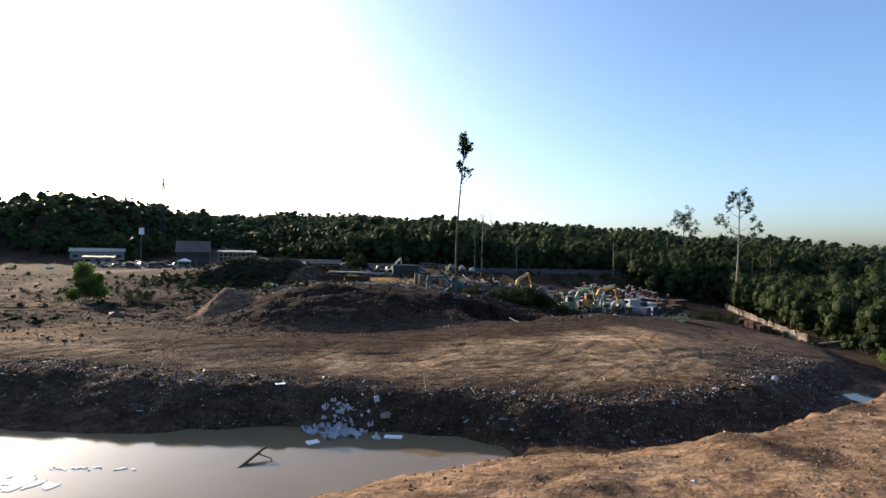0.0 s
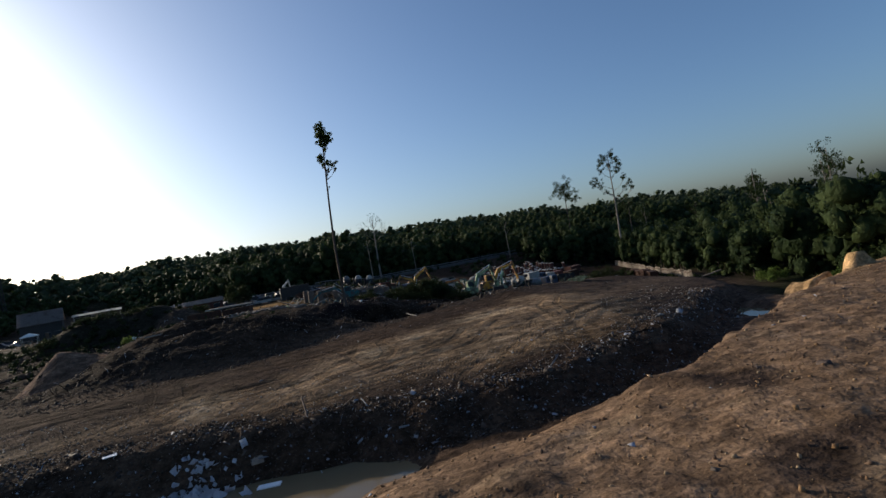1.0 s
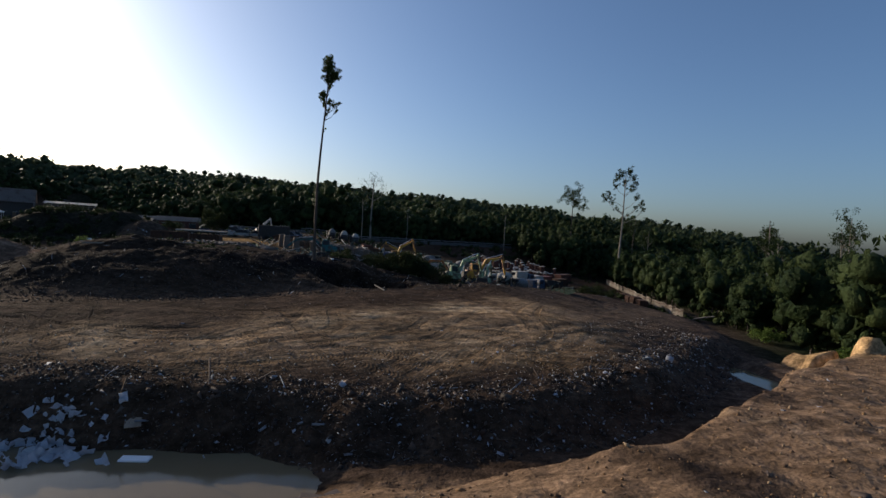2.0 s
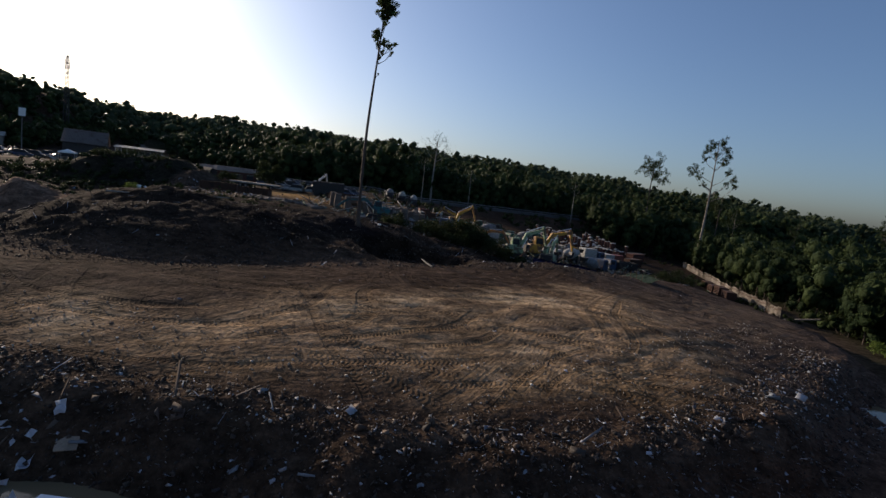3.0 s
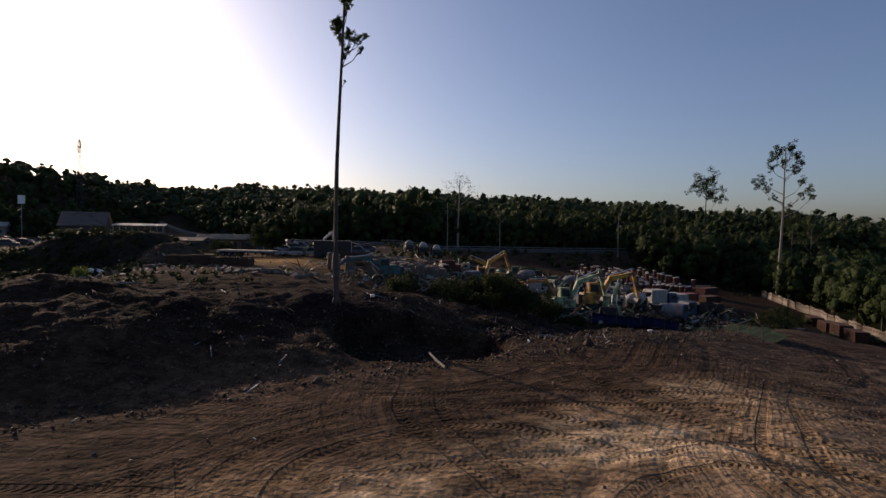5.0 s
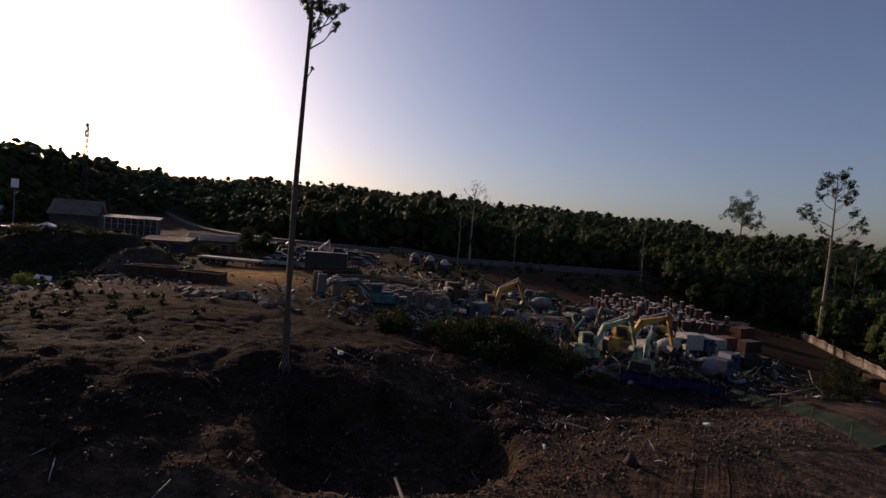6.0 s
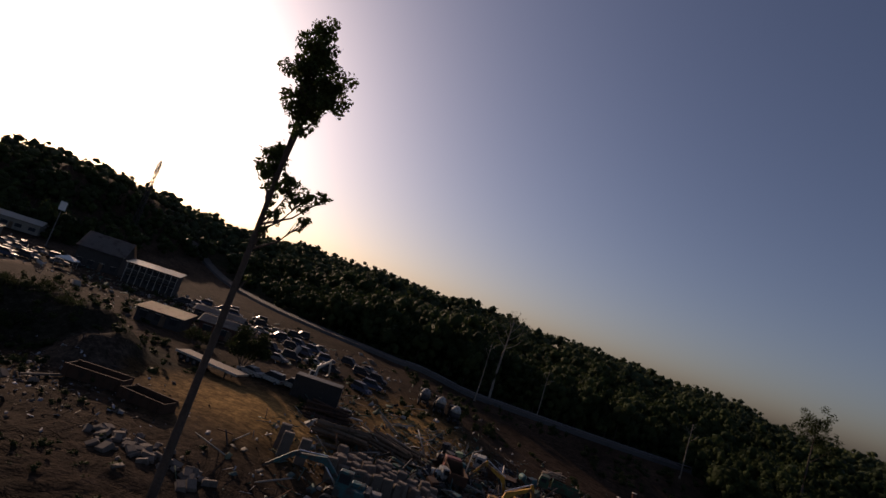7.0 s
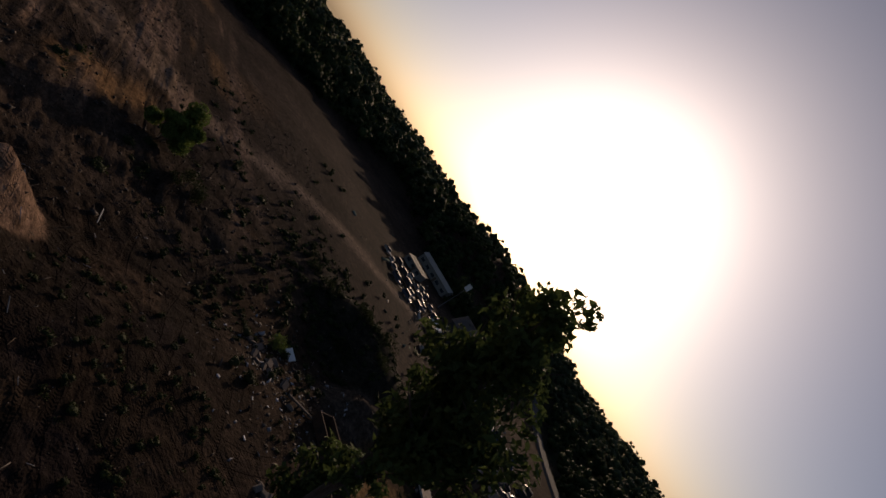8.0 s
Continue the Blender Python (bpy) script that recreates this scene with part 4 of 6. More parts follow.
NET = material("green_shade_net", (0.014, 0.034, 0.022), 0.9, 0, 0.6, 0.3, 0.3, second=(0.03, 0.045, 0.032))
FENCE = material("weathered_pale_sheet", (0.33, 0.29, 0.24), 0.8, 0.1, 0.6, 0.3, 0.1, second=(0.16, 0.11, 0.08), wear=0.45)
ASPHALT = material("asphalt", (0.06, 0.058, 0.055), 0.9, 0, 2.0, 0.3, 0.2)


def wheel(parent, x, y, r, w, rim=True):
    bm = tube((x, y - w / 2, r), (x, y + w / 2, r), r, n=12)
    o = part("wheel", bm, TYRE, parent, "black rubber tyre")
    if rim:
        side = 1 if y > 0 else -1
        part("rim", tube((x, y + side * (w / 2 - 0.02), r), (x, y + side * (w / 2 + 0.03), r), r * 0.5, n=10), SILVER, o)
    return o


def excavator(x, y, turn, paint, label, boom=38, stick=-75, bucket=-60, size=1.0, house=0.0):
    """Tracks, turntable, house with cab and counterweight, and a cranked boom, stick and bucket that point along +x."""
    root = thing("excavator", x, y, gz(x, y) - 0.05, turn, label, "excavator", "excavators in the yard")
    root.scale = (size,) * 3
    for side in (-1, 1):
        outline = [(-1.75, 0.12), (-1.55, 0.0), (1.55, 0.0), (1.75, 0.12), (1.95, 0.42), (1.75, 0.75), (1.55, 0.85), (-1.55, 0.85), (-1.75, 0.75), (-1.95, 0.42)]
        o = part("track", prism(outline, 0.55, m=pose(0, side * 1.05, 0)), DARK, root, "dark steel crawler track")
        for k in range(5):
            part("roller", tube((-1.3 + 0.65 * k, side * 0.76, 0.35), (-1.3 + 0.65 * k, side * 1.36, 0.35), 0.22, n=8), RUST, o)
    part("turntable", lathe([(0.75, 0.6), (0.75, 1.0)], 14), DARK, root)
    body = part("house", box(3.0, 2.3, 0.95, -0.55, 0, 1.0, 0, 0, 0), paint, root, bevel=0.08)
    part("counterweight", box(0.7, 2.4, 1.1, -2.15, 0, 1.02, taper=0.9), DARK, root, bevel=0.08)
    part("engine_hood", box(1.5, 1.2, 0.35, -1.1, -0.4, 1.95, taper=0.85), paint, root, bevel=0.05)
    cab = part("cab", box(1.45, 0.95, 1.45, 0.25, 0.62, 1.85, taper=0.88, shift=-0.06), paint, root, bevel=0.05)
    part("window", box(0.04, 0.75, 0.95, 0.955, 0.62, 2.2, ry=-5), GLASS, cab, "dark cab glass")
    part("window", box(1.05, 0.04, 0.8, 0.22, 1.085, 2.28, rx=4), GLASS, cab)
    part("window", box(1.05, 0.04, 0.8, 0.22, 0.155, 2.28, rx=-4), GLASS, cab)
    part("exhaust", tube((-1.4, -0.7, 2.2), (-1.4, -0.7, 2.85), 0.06, n=6), DARK, root)
    a = radians(boom)
    p0, L = Vector((0.55, -0.15, 1.7)), 5.2
    knee = p0 + Vector((math.cos(a + 0.42), 0, math.sin(a + 0.42))) * L * 0.5
    tip = p0 + Vector((math.cos(a), 0, math.sin(a))) * L
    nrm = Vector((-(tip - p0).z, 0, (tip - p0).x)).normalized()
    outline = [p0 - nrm * 0.18, knee - nrm * 0.32, tip - nrm * 0.14, tip + nrm * 0.16, knee + nrm * 0.30, p0 + nrm * 0.2]
    part("boom", prism([(v.x, v.z) for v in outline], 0.42, m=pose(0, -0.15, 0)), paint, root, bevel=0.02)
    b = a + radians(stick)
    s1 = tip + Vector((math.cos(b), 0, math.sin(b))) * 2.9
    s0 = tip - Vector((math.cos(b), 0, math.sin(b))) * 0.55
    n2 = Vector((-(s1 - s0).z, 0, (s1 - s0).x)).normalized()
    part("stick", prism([(v.x, v.z) for v in (s0 - n2 * 0.12, tip - n2 * 0.2, s1 - n2 * 0.11, s1 + n2 * 0.11, tip + n2 * 0.24, s0 + n2 * 0.14)], 0.34, m=pose(0, -0.15, 0)), paint, root, bevel=0.02)
    for off in (-0.42, 0.12):
        part("boom_cylinder", tube((0.95, off, 1.55), tuple(p0.lerp(knee, 0.85) - nrm * 0.25 + Vector((0, off + 0.15, 0))), 0.07, n=6), CHROME, root, "bright hydraulic ram")
    part("stick_cylinder", tube(tuple(knee + nrm * 0.42), tuple(s0 + n2 * 0.12), 0.065, n=6), CHROME, root, "bright hydraulic ram")
    g = b + radians(bucket)
    m = Matrix.Translation(s1) @ pose(0, 0, 0, 0, -math.degrees(g), 0)
    part("bucket", prism([(0, 0.2), (0.35, 0.45), (0.95, 0.4), (1.25, -0.05), (1.1, -0.45), (0.9, -0.1), (0.6, 0.05), (0.2, -0.1)], 0.95, m=m), DARK, root, "dark worn steel bucket")
    return root


def truck(name, x, y, turn, paint, load, label, category="truck", load_paint=None, length=7.2):
    """A lorry along +x: chassis, cab, wheels, and what it bears."""
    root = thing(name, x, y, gz(x, y) - 0.04, turn, label, category)
    part("chassis", box(length, 0.85, 0.28, 0, 0, 0.72), DARK, root)
    cx = length / 2 - 0.95
    cab = part("cab", prism([(-0.85, 0.0), (0.85, 0.0), (0.95, 0.9), (0.72, 1.95), (-0.75, 2.0), (-0.85, 1.8)], 2.3, m=pose(cx, 0, 0.75)), paint, root, bevel=0.06)
    part("windscreen", box(0.05, 1.95, 0.75, cx + 0.86, 0, 1.72, ry=-11), GLASS, cab, "dark windscreen")
    for side in (-1, 1):
        part("side_window", box(0.9, 0.05, 0.6, cx + 0.1, side * 1.14, 1.75), GLASS, cab)
        part("mirror", box(0.08, 0.22, 0.4, cx + 0.85, side * 1.32, 1.7), DARK, cab)
        part("headlight", box(0.06, 0.3, 0.18, cx + 0.93, side * 0.85, 0.98), CHROME, cab)
    part("bumper", box(0.3, 2.3, 0.3, cx + 0.95, 0, 0.5), DARK, root, bevel=0.03)
    for wx in (cx - 0.1, -length / 2 + 1.0, -length / 2 + 2.25):
        for side in (-1, 1):
            wheel(root, wx, side * 0.95, 0.5, 0.36)
    bl = length - 2.3
    bx = -length / 2 + bl / 2
    lp = load_paint or paint
    if load == "tipper":
        body = part("tipper_body", box(bl, 2.35, 0.12, bx, 0, 1.05), lp, root)
        for side in (-1, 1):
            part("side_board", box(bl, 0.08, 1.15, bx, side * 1.16, 1.17), lp, body)
            for k in range(6):
                part("rib", box(0.1, 0.09, 1.05, bx - bl / 2 + 0.3 + k * (bl - 0.6) / 5, side * 1.24, 1.19), lp, body)
        part("headboard", box(0.08, 2.35, 1.5, bx + bl / 2 - 0.05, 0, 1.17), lp, body)
        part("tailboard", box(0.08, 2.35, 1.1, bx - bl / 2 + 0.05, 0, 1.17), lp, body)
    elif load == "mixer":
        m = pose(bx + 1.6, 0, 1.65, 0, -78, 0)
        part("drum", lathe([(0.55, -0.3), (1.05, 0.5), (1.15, 1.6), (0.95, 2.6), (0.5, 3.5), (0.42, 3.7)], 16, m=m), lp, root, "egg-shaped mixer drum", smooth=True)
        part("hopper", box(0.8, 0.9, 0.7, -length / 2 + 0.1, 0, 2.35, taper=1.35), DARK, root)
        part("chute", box(0.3, 0.45, 1.3, -length / 2 - 0.2, 0, 1.0, ry=20), DARK, root)
        part("drum_support", box(0.35, 1.4, 1.0, bx + 1.5, 0, 1.0), DARK, root)
    elif load == "box":
        part("box_body", box(bl, 2.4, 2.3, bx, 0, 1.05), lp, root, bevel=0.04)
        part("rear_door", box(0.05, 2.2, 2.1, bx - bl / 2 - 0.03, 0, 1.12), lp, root)
    elif load == "flat":
        part("flatbed", box(bl, 2.4, 0.16, bx, 0, 1.02), lp, root)
        part("headboard", box(0.08, 2.3, 0.9, bx + bl / 2, 0, 1.16), DARK, root)
    elif load == "tank":
        part("tank", lathe([(0.7, 0), (1.05, 0.25), (1.1, 1.3)], 16, m=pose(bx, 0, 0.9)), paint, root, smooth=True)
        part("dome", lathe([(1.12, 0), (1.02, 0.45), (0.7, 0.95), (0.25, 1.25)], 16, m=pose(bx, 0, 2.2)), lp, root, "pale domed tank top", smooth=True)
    return root


def car(x, y, turn, proto=None, paint=None, label="", kind_="saloon"):
    """A parked car along +x."""
    root = thing("car", x, y, gz(x, y) - 0.02, turn, label, "car", "parked cars")
    if kind_ == "saloon":
        low = [(-2.1, 0.35), (-2.15, 0.7), (-2.0, 0.92), (-1.3, 0.95), (0.75, 0.95), (1.9, 0.78), (2.12, 0.6), (2.1, 0.3)]
        up = [(-1.45, 0.93), (-0.85, 1.38), (0.25, 1.42), (0.95, 0.93)]
    else:
        low = [(-2.0, 0.35), (-2.1, 0.8), (-2.0, 1.0), (1.0, 1.0), (1.95, 0.85), (2.1, 0.6), (2.1, 0.3)]
        up = [(-2.0, 0.98), (-1.8, 1.72), (0.3, 1.75), (1.15, 0.98)]
    body = part("body", prism(low, 1.7), paint, root, bevel=0.06)
    part("roof", prism(up, 1.42), GLASS, root, "dark window glass under a painted roof", bevel=0.03)
    part("roof_panel", box(up[2][0] - up[1][0] + 0.1, 1.3, 0.05, (up[2][0] + up[1][0]) / 2, 0, up[1][1] + 0.0), paint, root)
    for wx in (-1.3, 1.3):
        for side in (-1, 1):
            wheel(root, wx, side * 0.78, 0.31, 0.2)
    for side in (-1, 1):
        part("headlight", box(0.06, 0.35, 0.14, 2.08, side * 0.58, 0.62), CHROME, body)
        part("tail_light", box(0.05, 0.3, 0.16, -2.12, side * 0.6, 0.72), RED, body)
    return root


excavator(37.6, 117.2, 10, YELLOW, "yellow excavator with raised boom among the scrap machines", 32, -108, -50, 1.3)
excavator(31.5, 111.5, 10, PALE_GREEN, "pale green excavator with folded boom beside other machines", 40, -115, -60, 1.15)
excavator(37.0, 108.5, 60, PALE_GREEN, "pale green stripped excavator beside other machines", 35, -100, -40, 1.0)
excavator(22.0, 130.0, 8, YELLOW, "yellow excavator with bent boom in the yard", 48, -120, -60, 1.05)
excavator(25.5, 139.5, 170, YELLOW, "yellow excavator behind the tipper lorries", 40, -95, -60, 1.0)
excavator(26.5, 120.0, -35, ORANGE, "orange-yellow excavator with lowered boom", 22, -75, -40, 0.9)
excavator(6.5, 114.5, 183, TEAL, "teal excavator with its bucket on the ground", 14, -52, -60, 1.0)
excavator(-9.5, 150.5, 30, WHITE, "white excavator with folded arm beside parked cars", 60, -140, -60, 0.75)
excavator(46.0, 139.0, 200, DEEP_GREEN, "deep green excavator among scrap", 30, -100, -60, 0.9)

MIX = "concrete mixer lorry with a pale drum"
truck("mixer_truck", 45.0, 121.5, 200, WHITE, "mixer", "concrete mixer lorry with a dusty white drum", "lorry", WHITE)
truck("mixer_truck", 32.5, 147.0, 160, DEEP_GREEN, "mixer", MIX + " behind the tippers", "lorry", SILVER)
truck("mixer_truck", 41.0, 143.5, 150, DEEP_GREEN, "mixer", MIX + " and a green cab", "lorry", SILVER)
for k, (tx, ty) in enumerate(((8.6, 174.5), (12.2, 173.5), (15.6, 172.5))):
    truck("tank_truck", tx, ty, 95, BLACK, "tank", "dark lorry with a white domed tank", "lorry", WHITE if k else SILVER)
truck("tipper_truck", 28.0, 128.5, 165, BLUE, "tipper", "tipper lorry with a long pale ribbed body", "lorry", WHITE, 8.4)
truck("tipper_truck", 34.0, 134.0, 20, DEEP_GREEN, "tipper", "green tipper lorry among machines", "lorry", DEEP_GREEN)
truck("tipper_truck", 36.5, 160.0, 170, DEEP_GREEN, "tipper", "dark green tipper lorry at the back of the yard", "lorry", DEEP_GREEN)
truck("flatbed_truck", 17.5, 121.5, -40, BLUE, "flat", "flatbed lorry with a pale empty bed", "lorry", PALE_WOOD)
truck("flatbed_truck", 24.0, 151.0, 172, WHITE, "flat", "white-cabbed flatbed lorry in the yard", "lorry", RUST)
truck("box_truck", 53.5, 128.5, 15, BLUE, "box", "dark-cabbed lorry with a dusty white box", "lorry", WHITE, 5.4)
truck("tipper_truck", 57.0, 122.0, 195, BLUE, "tipper", "dark blue lorry with a raised steel frame", "lorry", DARK)
truck("mixer_truck", 47.5, 113.5, 35, BLUE, "mixer", "dark blue mixer lorry with a grey drum", "lorry", SILVER)
truck("flatbed_truck", 43.5, 128.5, 120, TEAL, "flat", "teal flatbed lorry among scrap", "lorry", TEAL)
truck("tipper_truck", 17.0, 137.0, 100, RED, "tipper", "faded red tipper lorry beside timber", "lorry", RUST)

CARS = [("dusty white parked saloon car", WHITE, "saloon"), ("silver grey parked car", SILVER, "saloon"), ("black parked car with dull paint", BLACK, "van"), ("dull blue parked hatchback car", BLUE, "van"), ("dusty white parked van", WHITE, "van")]
protos = [car(px, py, pt, paint=CARS[k][1], label=CARS[k][0], kind_=CARS[k][2]) for k, (px, py, pt) in enumerate(((-16.6, 142.6, 165), (-34, 196, 20), (-40, 200, 40), (-30, 190, 10), (-13.2, 142.8, 168)))]
copy_thing(protos[4], pose(-9.9, 143.4, gz(-9.9, 143.4) - 0.02, 0, 0, 166))
crng = random.Random(5)
for row in range(5):
    for k in range(9):
        px, py = -58 + 4.6 * k + crng.uniform(-0.5, 0.5), 184 + 6.3 * row - 0.5 * k + crng.uniform(-0.6, 0.6)
        if crng.random() < 0.38 and not (px > -38 and py > 207):
            copy_thing(protos[crng.choice((0, 1, 1, 2, 2, 2, 3, 3, 3))], pose(px, py, gz(px, py) - 0.02, 0, 0, 25 + crng.uniform(-12, 12) + 180 * crng.randrange(2)))
for k in range(24):
    px, py = -24 + 4.4 * (k % 6) + crng.uniform(-0.6, 0.6), 160 + 9 * (k // 6) + crng.uniform(-1.5, 1.5)
    if crng.random() < 0.7:
        copy_thing(protos[crng.choice((0, 1, 1, 2, 2, 2, 3, 3, 3))], pose(px, py, gz(px, py) - 0.02, 0, 0, crng.uniform(-30, 30)))
for k in range(20):
    px, py = -108 + 5.0 * (k % 5) + crng.uniform(-1, 1), 168 + 7.5 * (k // 5) + crng.uniform(-1.5, 1.5)
    copy_thing(protos[crng.choice((0, 1, 1, 2, 2, 2, 3, 3, 3))], pose(px, py, gz(px, py) - 0.02, 0, 0, crng.uniform(-40, 40)))


def trailer(x, y, turn, length, label):
    root = thing("flatbed_trailer", x, y, gz(x, y) - 0.03, turn, label, "trailer")
    part("bed", box(length, 2.5, 0.22, 0, 0, 1.05), PALE_WOOD, root, "pale worn deck")
    for side in (-1, 1):
        part("side_rail", box(length, 0.12, 0.3, 0, side * 1.3, 0.98), WHITE, root)
        for wx in (-length / 2 + 1.2, -length / 2 + 2.4, -length / 2 + 3.6):
            wheel(root, wx, side * 1.0, 0.5, 0.36)
        part("landing_leg", box(0.15, 0.15, 1.0, length / 2 - 2.2, side * 0.8, 0.05), DARK, root)
    part("beam", box(length - 0.5, 0.7, 0.3, 0, 0, 0.75), DARK, root)
    return root


trailer(-20.3, 137.0, -12, 11.0, "long pale flatbed trailer standing on the earth")
trailer(49.0, 146.0, -50, 9.0, "pale flatbed trailer loaded with boards")


def container(x, y, turn, paint, label, sx=6.1, sy=2.45, sz=2.6, name="container"):
    """A steel container with ribbed sides and two doors."""
    root = thing(name, x, y, gz(x, y) - 0.03, turn, label, "container")
    bm = bmesh.new()
    n = 22
    outline = []
    for k in range(n):
        o = 0.05 if k % 2 else 0.0
        outline += [(-sx / 2 + sx * k / n, sy / 2 - o), (-sx / 2 + sx * (k + 1) / n, sy / 2 - o)]
    outline += [(-a, -b) for a, b in outline]
    lo, hi = [bm.verts.new((a, b, 0.1)) for a, b in outline], [bm.verts.new((a, b, sz - 0.1)) for a, b in outline]
    for i in range(len(outline)):
        j = (i + 1) % len(outline)
        if (lo[i].co - lo[j].co).length > 1e-4:
            bm.faces.new((lo[j], lo[i], hi[i], hi[j]))
    part("shell", bm, paint, root)
    part("roof", box(sx, sy, 0.12, 0, 0, sz - 0.12), paint, root)
    part("floor_frame", box(sx, sy, 0.14, 0, 0, 0), DARK, root)
    for a in (-1, 1):
        for b in (-1, 1):
            part("corner_post", box(0.16, 0.16, sz, a * (sx / 2 - 0.05), b * (sy / 2 - 0.05), 0), paint, root)
        d = part("door", box(0.06, sy / 2 - 0.15, sz - 0.35, sx / 2 + 0.02, a * (sy / 4 - 0.02), 0.16), paint, root)
        part("lock_bar", tube((sx / 2 + 0.08, a * 0.25, 0.25), (sx / 2 + 0.08, a * 0.25, sz - 0.3), 0.025, n=6), CHROME, d)
    return root


container(-5.6, 141.5, 8, DARK, "dark rusty container beside the parked cars", 7.0, 2.6, 3.4)
container(63.0, 138.0, 25, RED, "faded red container with peeling paint", 5.0, 2.3, 2.2)
container(69.5, 141.0, 25, RUST, "rusty brown container at the yard's edge", 4.5, 2.2, 2.0)
container(79.0, 158.0, 30, CLAY, "brown site cabin with a pale roof", 5.5, 2.4, 2.3, "site_cabin")
container(59.0, 134.0, 100, WHITE, "white site cabin beside the red container", 4.0, 2.4, 2.4, "site_cabin")


def skip_bin(x, y, turn, label, sx=5.5, sy=2.3, sz=1.5):
    root = thing("skip", x, y, gz(x, y) - 0.05, turn, label, "skip")
    part("floor", box(sx - 0.3, sy - 0.2, 0.1, 0, 0, 0.1), RUST, root)
    for side in (-1, 1):
        part("side_wall", box(sx, 0.09, sz, 0, side * sy / 2, 0.08), RUST, root)
        part("end_wall", box(0.09, sy - 0.1, sz, side * (sx / 2 - 0.06), 0, 0.08), RUST, root)
        for k in range(5):
            part("rib", box(0.1, 0.1, sz - 0.1, -sx / 2 + 0.5 + k * (sx - 1) / 4, side * (sy / 2 + 0.09), 0.1), RUST, root)
        part("rim", box(sx, 0.16, 0.1, 0, side * sy / 2, sz + 0.08), RUST, root)
    return root


skip_bin(-21.6, 116.2, 8, "dark rusty steel skip on the earth heap", 6.0, 2.3, 1.2)
skip_bin(-15.3, 115.4, -6, "dark rusty steel skip on the earth heap", 5.2, 2.2, 1.0)

# upright slabs of concrete, standing close together
slab = thing("concrete_slab", 4.6, 119.2, gz(4.6, 119.2) - 0.1, 5, "upright brown weathered concrete slab in the yard", "concrete slab", "standing concrete slabs")
part("slab", box(1.15, 0.7, 2.7, taper=0.96), CONCRETE, slab, bevel=0.09)
srng = random.Random(9)
for k in range(42):
    px, py = 4.2 + 0.95 * (k % 12) + srng.uniform(-0.3, 0.3), 118.4 + 1.7 * (k // 12) + 0.26 * (k % 12) + srng.uniform(-0.3, 0.3)
    copy_thing(slab, pose(px, py, gz(px, py) - 0.15 - srng.uniform(0, 0.7), srng.uniform(-5, 5), srng.uniform(-6, 6), srng.uniform(-35, 35)))
for px, py in ((-1.2, 117.8), (0.6, 118.5), (-2.2, 119.5)):
    copy_thing(slab, pose(px, py, gz(px, py) - 0.1, 0, 2, srng.uniform(-20, 20)))

# rows of clay-brown barrels with pale tops
drum = thing("barrel", 52, 152, gz(52, 152) - 0.03, 0, "brown barrel with a pale lid, standing in rows", "barrel", "rows of barrels")
part("shell", lathe([(0.38, 0), (0.42, 0.1), (0.42, 0.9), (0.45, 0.95), (0.42, 1.0), (0.42, 1.6), (0.39, 1.66)], 10), CLAY, drum)
part("lid", lathe([(0.5, 1.64), (0.5, 1.74), (0.2, 1.82)], 10), PALE_LID, drum)
for r in range(11):
    for k in range(20):
        if srng.random() < 0.8:
            px, py = 51.5 + 1.42 * k + srng.uniform(-0.25, 0.25), 149 + 2.3 * r + 0.72 * k + srng.uniform(-0.3, 0.3)
            copy_thing(drum, pose(px, py, gz(px, py) - 0.05 + 1.78 * (srng.random() < 0.22), srng.uniform(-4, 4), srng.uniform(-4, 4), 0))


def pile(name, x, y, turn, n, length, material_, label, spread=2.5, r=0.14, flat=False, seed=1, category="timber pile"):
    """A heap of bars, logs or boards, each its own piece."""
    rng = random.Random(seed)
    root = thing(name, x, y, gz(x, y), turn, label, category)
    piece = None
    for k in range(n):
        layer_ = k // max(1, n // 4)
        m = pose(rng.uniform(-0.6, 0.6), rng.uniform(-spread, spread) * (1 - 0.2 * layer_), 0.12 + layer_ * 2 * r * 0.9, rng.uniform(-4, 4), rng.uniform(-4, 4), rng.uniform(-14, 14))
        if piece is None:
            bm = box(length, r * 3, r * 0.8) if flat else tube((-length / 2, 0, 0), (length / 2, 0, 0.05), r, r * 0.8, n=7)
            piece = part("board" if flat else "log", bm, material_, root)
            piece.matrix_basis = m
        else:
            alike(piece, "board" if flat else "log", root, m)
    return root


pile("timber_pile", 1.5, 131, 10, 26, 7.0, DARK_WOOD, "heap of dark weathered timber and steel on the ground", 4.0, 0.22, seed=3)
pile("timber_pile", 8.5, 136, -20, 24, 6.5, DARK_WOOD, "heap of dark weathered timber on the ground", 3.5, 0.22, seed=4)
pile("timber_pile", -2.0, 136.5, 5, 18, 6.0, RUST, "rusty steel beams lying in a heap", 3.0, 0.2, seed=5, category="scrap pile")
pile("board_pile", 47.0, 142.0, -38, 22, 5.0, PALE_WOOD, "stack of pale boards on a trailer bed", 1.4, 0.12, True, 6)
pile("board_pile", 70.0, 178.0, 20, 20, 6.5, PALE_WOOD, "pale boards stacked at the yard's edge", 2.0, 0.14, True, 7)
pile("pole_pile", 84.0, 176.0, -25, 12, 13.0, PALE_WOOD, "long pale poles leaning in a heap", 1.2, 0.1, False, 8, "pole pile")
pile("board_pile", 38.0, 172.0, 30, 14, 4.5, PALE_WOOD, "pale boards lying on bare ground", 1.6, 0.12, True, 9)
